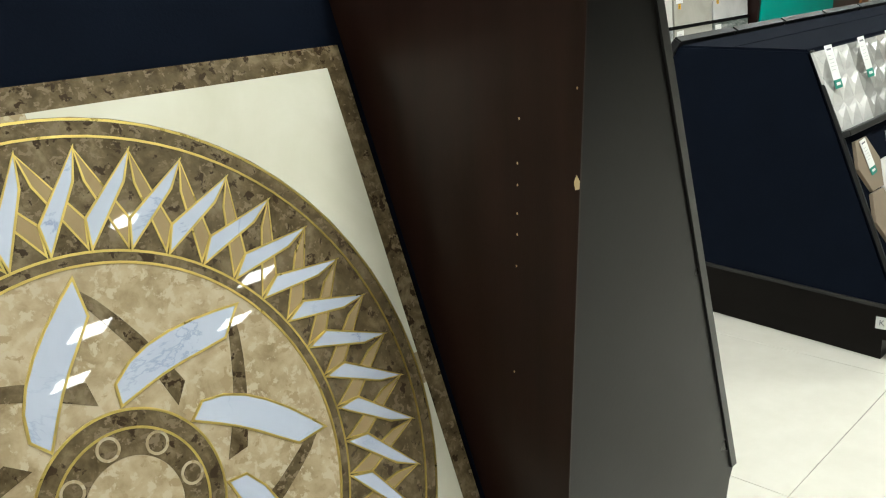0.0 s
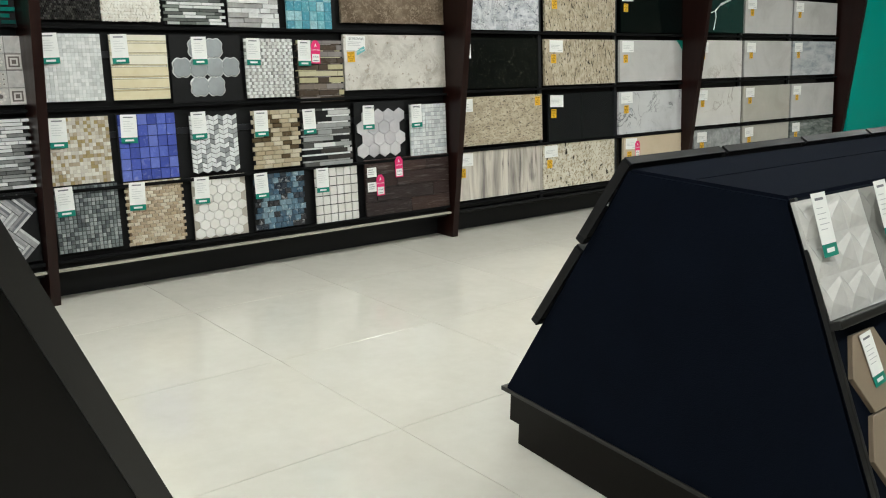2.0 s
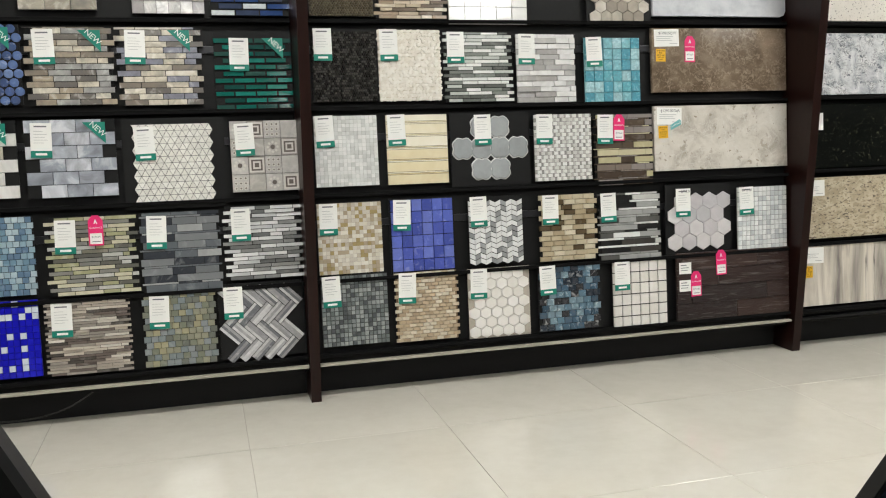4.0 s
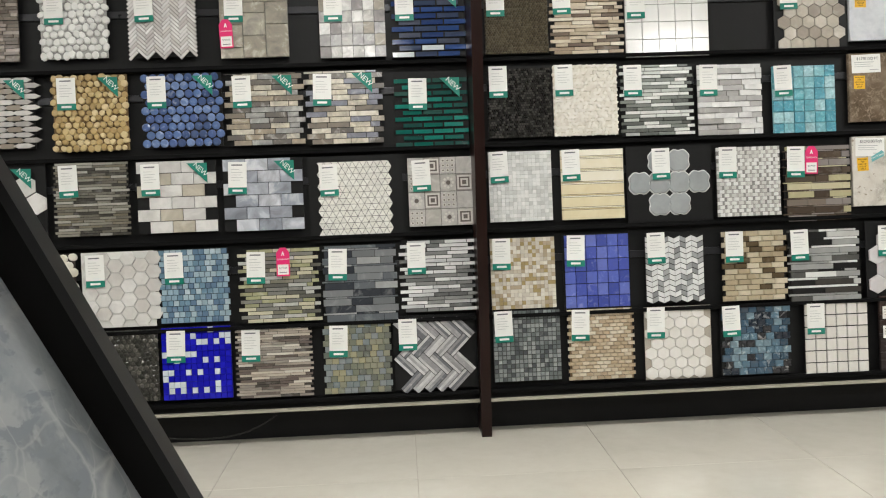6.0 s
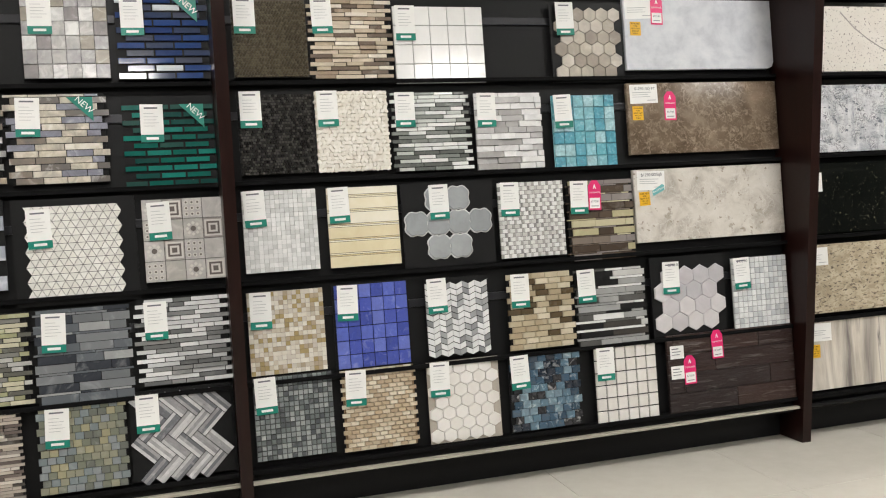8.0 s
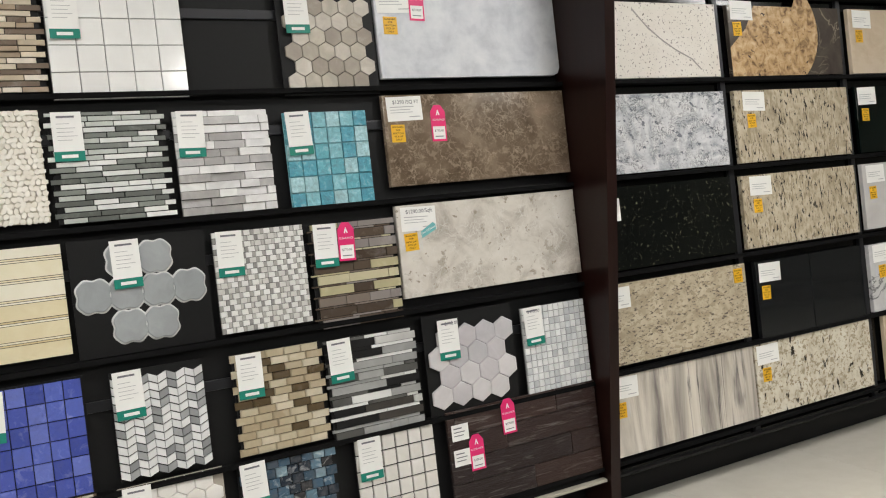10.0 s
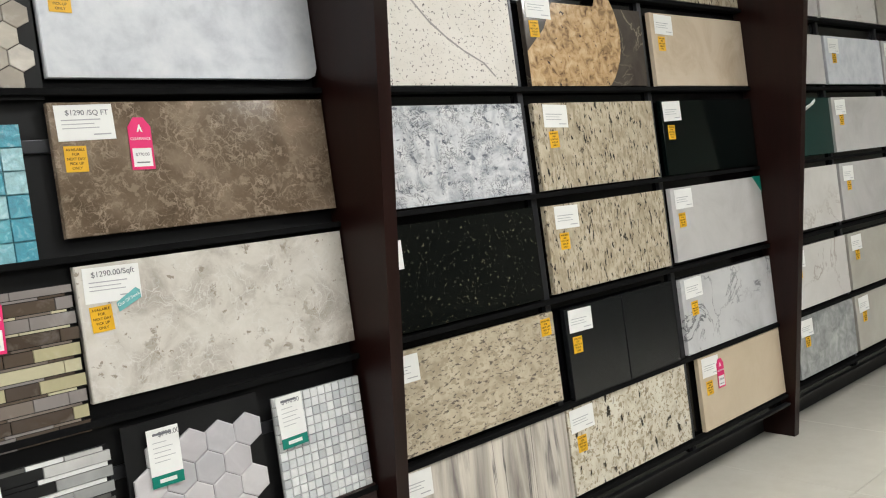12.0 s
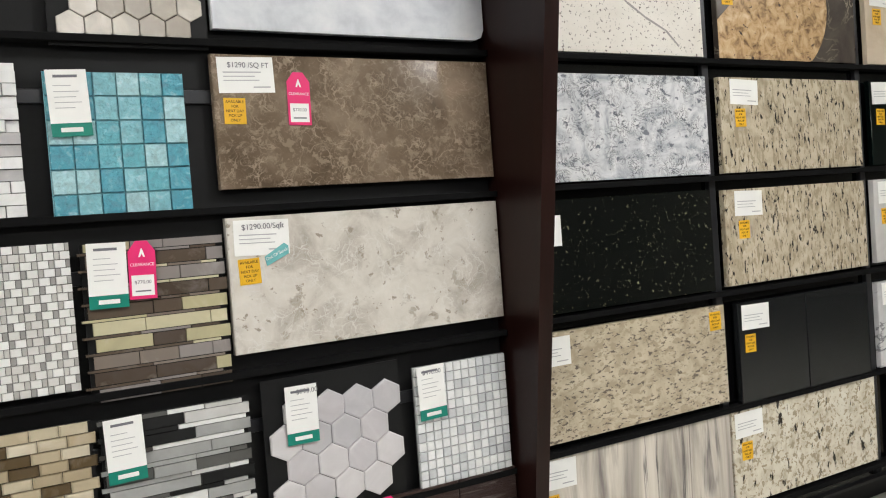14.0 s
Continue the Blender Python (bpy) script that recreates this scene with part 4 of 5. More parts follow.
s = Sheet(-1.443, -1.109, 0.93, 1.234, "white marble brick mosaic with staggered ends")
CAL = P("white_vein_brick", [(0.7, 0.69, 0.67), (0.62, 0.61, 0.6), (0.74, 0.73, 0.72), (0.5, 0.46, 0.38)], streak=0.35, streak_scale=11)
BLUEGREY = P("blue_grey_brick", [(0.42, 0.45, 0.52), (0.5, 0.53, 0.6), (0.34, 0.37, 0.43), (0.56, 0.58, 0.64)], streak=0.95, streak_scale=9)


def staggered(s, mat, rows=6, cols=3, shift=0.05):
    p, q = (s.w - shift) / cols, s.h / rows
    for j in range(rows):
        for i in range(cols):
            x = i * p + (shift if (rows - j) % 2 == 0 else 0)
            s.tile(rect(x + 0.001, j * q + 0.001, x + p - 0.001, (j + 1) * q - 0.001), mat)


staggered(s, CAL)
s = Sheet(-1.081, -0.744, 0.925, 1.232, "blue-grey marble brick mosaic with staggered ends")
staggered(s, BLUEGREY)
s = Sheet(-0.686, -0.359, 0.892, 1.205, "white triangle mosaic on a black board", (0.035, 0.03, 0.04, 0.025), joint=BLACK_BOARD)
TRI = P("white_triangle_tile", [(0.74, 0.73, 0.68), (0.7, 0.69, 0.65), (0.78, 0.77, 0.73)], rough=0.3)
rows, side = 12, 0.0305
hh = s.h / rows
for j in range(rows):
    off = side / 2 if j % 2 else 0.0
    for i in range(-1 if j % 2 else 0, 10):
        x = i * side + off + 0.002
        y = j * hh
        g = 0.0008
        if i >= 0:
            s.tile([(x + 1.7 * g, y + g), (x + side - 1.7 * g, y + g), (x + side / 2, y + hh - 1.8 * g)], TRI, inset=0.0008)
        if i < 9 or j % 2 == 0:
            s.tile([(x + side / 2 + 1.7 * g, y + hh - g), (x + side, y + 1.8 * g), (x + side * 1.5 - 1.7 * g, y + hh - g)], TRI, inset=0.0008)
s = Sheet(-0.297, -0.02, 0.915, 1.21, "grey patterned square mosaic tiles")
TAUPE_T = P("taupe_pattern_tile", [(0.36, 0.34, 0.31), (0.44, 0.42, 0.39), (0.3, 0.27, 0.25), (0.5, 0.48, 0.46)], streak=0.4, streak_scale=22, rough=0.35)
PALE_ORN = plain("pale_ornament", (0.6, 0.58, 0.54), 0.4, 0.1)
DARK_ORN = plain("dark_ornament", (0.12, 0.1, 0.09), 0.4, 0.1)
s.grid(4, 4, TAUPE_T, gap=0.0015)
bmA, bmB = bmesh.new(), bmesh.new()
cw, ch = s.w / 4, s.h / 4
for i in range(4):
    for j in range(4):
        cx, cy = (i + 0.5) * cw, (j + 0.5) * ch
        kind = (i * 3 + j * 2) % 4
        z = Matrix.Translation((0, 0, FACE_T - 0.0007))
        if kind == 0:
            for k in range(9):
                u = ((k % 3) - 1) * 0.02
                v = ((k // 3) - 1) * 0.021
                plate([(cx + u + 0.0075 * math.cos(t), cy + v + 0.0075 * math.sin(t)) for t in [q * math.pi / 4 for q in range(8)]], 0.0008, m=z, bm=bmA)
                plate([(cx + u + 0.004 * math.cos(t), cy + v + 0.004 * math.sin(t)) for t in [q * math.pi / 4 for q in range(8)]], 0.0012, m=z, bm=bmB)
        elif kind == 1:
            for k, (r, b) in enumerate(((0.03, bmA), (0.023, bmB), (0.016, bmA), (0.009, bmB))):
                plate(rect(cx - r, cy - r, cx + r, cy + r), 0.0006 + 0.0003 * k, m=z, bm=b)
        elif kind == 2:
            for k in range(8):
                t = k * math.pi / 4
                u, v = 0.02 * math.cos(t), 0.02 * math.sin(t)
                plate([(cx + u - 0.007, cy + v), (cx + u, cy + v - 0.007), (cx + u + 0.007, cy + v), (cx + u, cy + v + 0.007)], 0.0008, m=z, bm=bmA)
            plate([(cx + 0.01 * math.cos(q), cy + 0.01 * math.sin(q)) for q in [k * math.pi / 4 for k in range(8)]], 0.0009, m=z, bm=bmB)
tagged(part("pale_ornament", bmA, PALE_ORN, s.ob), kind="stuff")
tagged(part("dark_ornament", bmB, DARK_ORN, s.ob), kind="stuff")
s = Sheet(-2.03, -1.715, 0.54, 0.86, "beige and dark pebble mosaic on dark backing", joint=plain("dark_pebble_backing", (0.04, 0.03, 0.025), 0.7))
s.pebbles(0.036, P("beige_pebble", [(0.6, 0.56, 0.47), (0.5, 0.44, 0.34), (0.2, 0.18, 0.15), (0.66, 0.63, 0.55)], rough=0.3))
s = Sheet(-1.69, -1.387, 0.54, 0.86, "white hexagon mosaic on grey joint", joint=plain("pale_joint", (0.64, 0.64, 0.62), 0.7))
s.hexes(6, 5, 0.0355, WHITE_HEX, flat=True, gap=0.0024, sy=0.945)
s = Sheet(-1.362, -1.075, 0.547, 0.858, "small blue glass square mosaic")
s.grid(12, 13, P("small_blue_tile", [(0.16, 0.27, 0.36), (0.26, 0.38, 0.47), (0.4, 0.5, 0.56), (0.12, 0.2, 0.3), (0.32, 0.43, 0.5)], streak=0.3, rough=0.12), stagger=0.3, gap=0.0018)
s = Sheet(-1.02, -0.7, 0.533, 0.848, "yellow-green and grey glass strip mosaic")
s.strips([0.0165], 0.05, 0.11, P("green_grey_strip", [(0.37, 0.37, 0.22), (0.5, 0.5, 0.48), (0.13, 0.13, 0.11), (0.58, 0.55, 0.41), (0.24, 0.24, 0.22), (0.2, 0.19, 0.15)], streak=0.35, rough=0.12), 0.03, gap=0.0024, vary=0.002)
s = Sheet(-0.674, -0.364, 0.522, 0.848, "wide slate grey glass strip mosaic")
s.strips([0.030, 0.0085, 0.030], 0.09, 0.15, P("slate_glass_strip", [(0.12, 0.135, 0.15), (0.2, 0.21, 0.22), (0.04, 0.045, 0.055), (0.34, 0.35, 0.35), (0.16, 0.17, 0.18)], streak=0.25, rough=0.1), 0.012, vary=0.001)
s = Sheet(-0.335, -0.03, 0.549, 0.859, "white and dark grey stone strip mosaic")
s.strips([0.0162], 0.05, 0.13, P("white_grey_strip", [(0.7, 0.71, 0.71), (0.15, 0.155, 0.155), (0.56, 0.57, 0.58), (0.24, 0.245, 0.24), (0.74, 0.74, 0.74)], streak=0.2), 0.03, gap=0.0024, vary=0.003)
s = Sheet(-1.72, -1.387, 0.222, 0.525, "dark round penny mosaic with pale rims", joint=plain("olive_joint", (0.05, 0.048, 0.04), 0.6))
s.pebbles(0.0215, P("dark_penny_tile", [(0.05, 0.048, 0.042), (0.1, 0.095, 0.085), (0.035, 0.035, 0.03)], rough=0.1), h=0.012, sides=10, fill=0.46, even=True)
s = Sheet(-1.37, -1.078, 0.22, 0.528, "bright blue mosaic with scattered white squares", joint=plain("blue_joint", (0.01, 0.012, 0.3), 0.5))
s.grid(12, 12, P("cobalt_tile", [(0.012, 0.012, 0.42), (0.62, 0.68, 0.74), (0.012, 0.012, 0.42), (0.016, 0.016, 0.48)], rough=0.1), gap=0.0015)
s = Sheet(-1.055, -0.738, 0.214, 0.517, "thin brown and cream stone strip mosaic")
s.strips([0.0112], 0.05, 0.12, P("brown_cream_strip", [(0.16, 0.13, 0.115), (0.3, 0.27, 0.24), (0.64, 0.6, 0.54), (0.08, 0.07, 0.06), (0.42, 0.37, 0.32), (0.54, 0.48, 0.41)], streak=0.2), 0.014, vary=0.003)
s = Sheet(-0.684, -0.399, 0.214, 0.52, "green and blue glass square mosaic")
s.grid(10, 12, P("sea_glass_tile", [(0.19, 0.2, 0.155), (0.27, 0.27, 0.2), (0.24, 0.265, 0.275), (0.15, 0.16, 0.14), (0.33, 0.31, 0.2), (0.2, 0.235, 0.245)], streak=0.2, rough=0.1), stagger=0.3, gap=0.001, vary=0.001)
s = Sheet(-0.385, -0.036, 0.216, 0.534, "grey striped marble herringbone mosaic")
s.herringbone(3, 0.036, P("striped_grey_tile", [(0.3, 0.3, 0.31), (0.5, 0.5, 0.51), (0.16, 0.165, 0.18), (0.58, 0.58, 0.59), (0.36, 0.36, 0.37)], streak=0.35, streak_scale=30), gap=0.0024, inset=0.0006, split=3, margin=0.45, lying=True)

# bay beside it
PENNY = pieces("bronze_penny_tile", [(0.15, 0.125, 0.085), (0.12, 0.1, 0.07), (0.2, 0.17, 0.12)], rough=0.22, island=True, metal=0.6)
s = Sheet(0.06, 0.335, 1.641, 1.935, "bronze metallic penny mosaic", joint=plain("bronze_joint", (0.05, 0.042, 0.03), 0.6))
s.many([[(0.006 + i * 0.0112 + (0.0056 if j % 2 else 0) + 0.005 * math.cos(t), 0.006 + j * 0.0098 + 0.005 * math.sin(t)) for t in [k * math.pi / 4 for k in range(8)]] for j in range(29) for i in range(24)], PENNY)
s = Sheet(0.348, 0.655, 1.632, 1.935, "cream and brown stone strip mosaic")
s.strips([0.0158], 0.045, 0.11, P("cream_brown_strip", [(0.62, 0.54, 0.42), (0.36, 0.28, 0.2), (0.72, 0.66, 0.56), (0.16, 0.12, 0.09), (0.5, 0.42, 0.31)], streak=0.25), 0.022, gap=0.0022, vary=0.004)
s = Sheet(0.67, 1.037, 1.61, 1.91, "white square ceramic mosaic with dark joints", joint=plain("dark_joint", (0.22, 0.22, 0.22), 0.7))
s.grid(5, 4, P("white_gloss_tile", [(0.8, 0.8, 0.79), (0.78, 0.78, 0.77)], rough=0.1), gap=0.0022)
s = Sheet(1.345, 1.645, 1.615, 1.93, "beige marble hexagon mosaic on black board", (0.015, 0.01, 0.01, 0.0), joint=BLACK_BOARD)
s.hexes(5, 6, 0.0315, P("beige_hex_tile", [(0.5, 0.46, 0.39), (0.42, 0.38, 0.32), (0.58, 0.54, 0.48), (0.36, 0.32, 0.27)], streak=0.35, rough=0.2))
TINY = pieces("black_metal_chip", [(0.02, 0.019, 0.018), (0.045, 0.043, 0.04), (0.09, 0.086, 0.08)], rough=0.2, island=True, metal=0.5)
s = Sheet(0.06, 0.34, 1.281, 1.588, "black woven metal mosaic")
s.many([rect(0.002 + i * 0.0105 + (0.005 if j % 2 else 0), 0.002 + j * 0.0102, 0.011 + i * 0.0105 + (0.005 if j % 2 else 0), 0.0105 + j * 0.0102) for j in range(29) for i in range(26)], TINY, vary=0.002, inset=0.002)
s = Sheet(0.346, 0.625, 1.281, 1.585, "white crazed pebble mosaic with torn edges", joint=plain("cream_joint", (0.66, 0.6, 0.5), 0.8))
CRAZE = pieces("white_chip", [(0.78, 0.745, 0.67), (0.82, 0.79, 0.72), (0.74, 0.7, 0.62)], rough=0.4, island=True)
chips_list = []
for j in range(21):
    for i in range(19):
        cx, cy = (i + 0.5 + (0.25 if j % 2 else -0.1)) * 0.0146 + random.uniform(-0.002, 0.002), (j + 0.5) * 0.0145 + random.uniform(-0.002, 0.002)
        th, a, b = random.uniform(0, 3.14), random.uniform(0.0092, 0.0118), random.uniform(0.0068, 0.0086)
        chips_list.append([(cx + a * math.cos(t) * math.cos(th) - b * math.sin(t) * math.sin(th), cy + a * math.cos(t) * math.sin(th) + b * math.sin(t) * math.cos(th)) for t in [k * math.pi / 3 + 0.4 for k in range(6)]])
s.many(chips_list, CRAZE)
s = Sheet(0.645, 0.95, 1.27, 1.575, "white and grey-green glass strip mosaic")
s.strips([0.0155], 0.06, 0.12, P("white_sage_strip", [(0.7, 0.72, 0.7), (0.22, 0.24, 0.22), (0.76, 0.77, 0.75), (0.12, 0.13, 0.12), (0.5, 0.53, 0.5)], streak=0.2, rough=0.14), 0.022, gap=0.0026, vary=0.002)
s = Sheet(0.977, 1.262, 1.262, 1.567, "white and grey stepped marble strip mosaic")
s.strips([0.024], 0.05, 0.12, P("stepped_white_strip", [(0.78, 0.78, 0.78), (0.48, 0.47, 0.47), (0.74, 0.74, 0.74), (0.4, 0.39, 0.38), (0.8, 0.8, 0.79)], streak=0.3), 0.0, vary=0.005)
s = Sheet(1.311, 1.591, 1.252, 1.552, "turquoise rippled glass square mosaic", joint=plain("turquoise_joint", (0.22, 0.46, 0.53), 0.6))
# pale flecks of the streaks are glints on the rippled glass, put into the colour
s.grid(6, 6, P("turquoise_tile", [(0.13, 0.42, 0.5), (0.22, 0.5, 0.57), (0.09, 0.35, 0.45), (0.36, 0.6, 0.65)], streak=0.55, streak_scale=48, rough=0.08, rugged=0.9), gap=0.0022)
SHELL = [(0.66, 0.67, 0.66), (0.72, 0.73, 0.72), (0.78, 0.78, 0.77), (0.6, 0.61, 0.6)]
s = Sheet(0.052, 0.325, 0.921, 1.222, "pale pearl shell mosaic without joints", joint=plain("pearl_joint", (0.62, 0.62, 0.6), 0.4))
s.grid(16, 18, pieces("pearl_shell_chip", SHELL, rough=0.18, island=True, streak=0.2), gap=0.0004, inset=0.0004, join=True, vary=0.0003)
s = Sheet(0.364, 0.64, 0.918, 1.22, "cream glass strip mosaic with thin lines")
s.strips([0.043, 0.006, 0.006], 0.18, 0.28, P("cream_glass_strip", [(0.7, 0.62, 0.42), (0.75, 0.69, 0.52), (0.6, 0.49, 0.29), (0.77, 0.73, 0.61)], rough=0.1), 0.0, vary=0.0005)
s = Sheet(0.665, 1.019, 0.915, 1.212, "grey arabesque lantern tiles on a black board", (0.01, 0.02, 0.01, 0.01), joint=BLACK_BOARD)
LANT = P("grey_lantern_tile", [(0.3, 0.32, 0.33), (0.33, 0.35, 0.36)], rough=0.12)
LRIM = P("pale_lantern_rim", [(0.56, 0.57, 0.57)], rough=0.12)


def lantern(cx, cy, r):
    pts = []
    for k in range(48):
        t = 2 * math.pi * k / 48
        q = 4 * t
        rad = r * 1.03 / (abs(math.cos(t)) ** 4 + abs(math.sin(t)) ** 4) ** 0.25 * (1 - 0.045 * math.cos(q * 2))
        pts.append((cx + rad * math.cos(t), cy + rad * math.sin(t)))
    return pts


for cx, cy in ((0.045, 0.15), (0.132, 0.15), (0.219, 0.15), (0.306, 0.15), (0.132, 0.244), (0.219, 0.244), (0.132, 0.056), (0.219, 0.056)):
    s.tile(lantern(cx, cy, 0.0462), LRIM, 0.010, 0.004, 0.003)
    s.tile(lantern(cx, cy, 0.0422), LANT, 0.0125, 0.003, 0.002)
s = Sheet(1.05, 1.332, 0.905, 1.208, "white and grey stepped check mosaic")
CHECK = pieces("white_check_tile", [(0.74, 0.74, 0.72), (0.68, 0.68, 0.66), (0.6, 0.59, 0.57), (0.76, 0.76, 0.75)], rough=0.2)
CHECK_DARK = pieces("grey_check_tile", [(0.4, 0.39, 0.37), (0.3, 0.295, 0.285), (0.5, 0.49, 0.47)], rough=0.2)
for j in range(18):
    x, k = (0.0, j % 2)
    while x < s.w - 0.004:
        n = min(0.021 if k % 2 else 0.0105, s.w - x)
        s.tile(rect(x + 0.0005, j * 0.0168 + 0.0006, x + n - 0.0005, j * 0.0168 + 0.0164), CHECK if k % 2 else CHECK_DARK, FACE_T + (0.003 if k % 2 and random.random() < 0.5 else 0), 0.0012, 0.0012)
        x, k = x + n, k + 1
s = Sheet(1.352, 1.64, 0.872, 1.2, "brown and beige glass strip mosaic")
s.strips([0.028, 0.0065], 0.06, 0.14, P("brown_glass_strip", [(0.10, 0.075, 0.055), (0.46, 0.42, 0.26), (0.2, 0.165, 0.14), (0.54, 0.5, 0.34), (0.26, 0.235, 0.225), (0.075, 0.055, 0.04)], streak=0.2, rough=0.12), 0.02, vary=0.001)
s = Sheet(0.045, 0.325, 0.544, 0.85, "beige pearl shell mosaic with gold chips", joint=plain("beige_shell_joint", (0.46, 0.42, 0.35), 0.4))
bpol = []
for j in range(18):
    for i in range(17):
        if random.random() < 0.12 and i < 16:
            bpol.append(rect(i * 0.0165, j * 0.017, i * 0.0165 + 0.0325, j * 0.017 + 0.0166))
        bpol.append(rect(i * 0.0165 + 0.0003, j * 0.017 + 0.0003, i * 0.0165 + 0.0162, j * 0.017 + 0.0167))
s.many(bpol, pieces("beige_shell_chip", [(0.5, 0.45, 0.37), (0.62, 0.58, 0.5), (0.4, 0.33, 0.24), (0.68, 0.65, 0.58), (0.36, 0.28, 0.14), (0.56, 0.52, 0.46)], rough=0.2, island=True), vary=0.0008, inset=0.0005)
s = Sheet(0.367, 0.65, 0.535, 0.852, "cobalt blue rippled ceramic square mosaic", (0.006, 0.006, 0.006, 0.004))
s.grid(6, 6, P("cobalt_ripple_tile", [(0.07, 0.10, 0.42), (0.10, 0.14, 0.5), (0.05, 0.075, 0.34), (0.13, 0.17, 0.52)], streak=0.25, streak_scale=30, rough=0.12, rugged=0.8), gap=0.0025)
s = Sheet(0.723, 0.979, 0.54, 0.848, "white and grey rhombus mosaic")
RHW = P("white_rhombus_tile", [(0.74, 0.75, 0.75), (0.68, 0.69, 0.69)], rough=0.15)
RHG = P("grey_rhombus_tile", [(0.26, 0.27, 0.275), (0.34, 0.35, 0.355)], rough=0.15)
d, e = s.w / 10, 0.0215
for j in range(12):
    for i in range(10):
        y = j * 0.0236 + (0.0 if i % 2 else 0.011)
        up = 0.011 if i % 2 else -0.011
        s.tile([(i * d + 0.0006, y + 0.001), ((i + 1) * d - 0.0006, y + up + 0.001), ((i + 1) * d - 0.0006, y + up + e), (i * d + 0.0006, y + e)], RHG if (i + j * 3 + (j // 2)) % 4 in (0, 1) and (i + j) % 3 else RHW, inset=0.001)
s = Sheet(1.067, 1.345, 0.535, 0.84, "brown and cream cushioned brick mosaic")
s.grid(5, 13, P("brown_cream_brick", [(0.5, 0.44, 0.32), (0.4, 0.33, 0.22), (0.58, 0.52, 0.4), (0.10, 0.07, 0.035), (0.46, 0.39, 0.27)], streak=0.2, rough=0.14), gap=0.001, stagger=0.25, inset=0.004, drop=0.004)
s = Sheet(1.36, 1.672, 0.52, 0.835, "black, white and grey glass strip mosaic")
s.strips([0.0245, 0.0105], 0.06, 0.2, P("black_white_strip", [(0.7, 0.71, 0.7), (0.02, 0.02, 0.02), (0.32, 0.325, 0.32), (0.1, 0.1, 0.095), (0.5, 0.5, 0.49), (0.06, 0.055, 0.05)], rough=0.12), 0.014, vary=0.002)
s = Sheet(1.718, 2.04, 0.54, 0.84, "large pale hexagon mosaic on black board", (0.01, 0.02, 0.02, 0.02), joint=BLACK_BOARD)
s.hexes(4, 4, 0.0438, P("pale_lilac_hex", [(0.52, 0.5, 0.52), (0.6, 0.58, 0.59), (0.48, 0.47, 0.49)], streak=0.15, rough=0.2), gap=0.0012, inset=0.004, tilt=3.0, sy=0.985)
s = Sheet(2.1, 2.378, 0.523, 0.832, "pale grey marble small square mosaic", joint=plain("grey_mesh_joint", (0.24, 0.25, 0.25), 0.7))
s.grid(12, 13, P("pale_grey_chip", [(0.66, 0.68, 0.69), (0.74, 0.75, 0.75), (0.56, 0.58, 0.6), (0.78, 0.79, 0.79)], streak=0.3, rough=0.15), gap=0.0019)
s = Sheet(0.045, 0.338, 0.23, 0.536, "small dark grey glass square mosaic", joint=plain("slate_joint", (0.05, 0.055, 0.055), 0.7))
s.grid(16, 16, P("slate_chip", [(0.16, 0.18, 0.18), (0.24, 0.265, 0.265), (0.1, 0.11, 0.115), (0.32, 0.34, 0.335)], streak=0.3, rough=0.12), gap=0.0028, tilt=2.0)
s = Sheet(0.376, 0.655, 0.222, 0.53, "small beige stone brick mosaic with toothed edges", joint=plain("tan_joint", (0.2, 0.14, 0.08), 0.8))
s.grid(9, 19, P("beige_brick", [(0.5, 0.41, 0.29), (0.58, 0.5, 0.38), (0.4, 0.31, 0.21), (0.63, 0.57, 0.46), (0.46, 0.36, 0.24)], streak=0.2, rough=0.3), gap=0.0018, stagger=0.5)
s = Sheet(0.708, 1.003, 0.207, 0.525, "white hexagon mosaic with pale brown joints", joint=plain("brown_joint", (0.4, 0.36, 0.31), 0.8))
s.hexes(5, 7, 0.0305, P("ivory_hex_tile", [(0.7, 0.68, 0.64), (0.74, 0.72, 0.69)], rough=0.3), gap=0.0024, sy=0.95)
s = Sheet(1.045, 1.362, 0.208, 0.515, "dark blue marbled shell mosaic", (0.0, 0.0, 0.0, 0.005))
OCEAN = P("ocean_shell_tile", [(0.03, 0.07, 0.11), (0.11, 0.2, 0.27), (0.01, 0.02, 0.035), (0.2, 0.3, 0.36), (0.05, 0.11, 0.17), (0.02, 0.02, 0.022)], streak=0.8, streak_scale=28, rough=0.1, rugged=0.4)
for j in range(10):
    for i in range(8):
        o = 0.012 if j % 2 else 0.0
        s.tile(rect(0.004 + i * 0.037 + o, 0.004 + j * 0.0302, 0.039 + i * 0.037 + o, 0.033 + j * 0.0302), OCEAN, FACE_T + random.uniform(-0.002, 0.002), 0.002, 0.002, 2.5)
s = Sheet(1.42, 1.705, 0.197, 0.51, "ivory square ceramic mosaic with black joints")
s.grid(6, 6, P("ivory_square_tile", [(0.66, 0.64, 0.6), (0.7, 0.68, 0.65)], rough=0.3), gap=0.0045)
s = Sheet(1.755, 2.384, 0.2, 0.53, "dark brown hand-scraped wood-look plank panel", name="plank_panel")
PLANK = pieces("dark_plank", [(0.026, 0.012, 0.009), (0.036, 0.017, 0.012), (0.018, 0.009, 0.0075)], spec=0.22, rough=0.34, streak=0.25, streak_scale=10, stretch=(0.6, 7, 1), rugged=0.6)
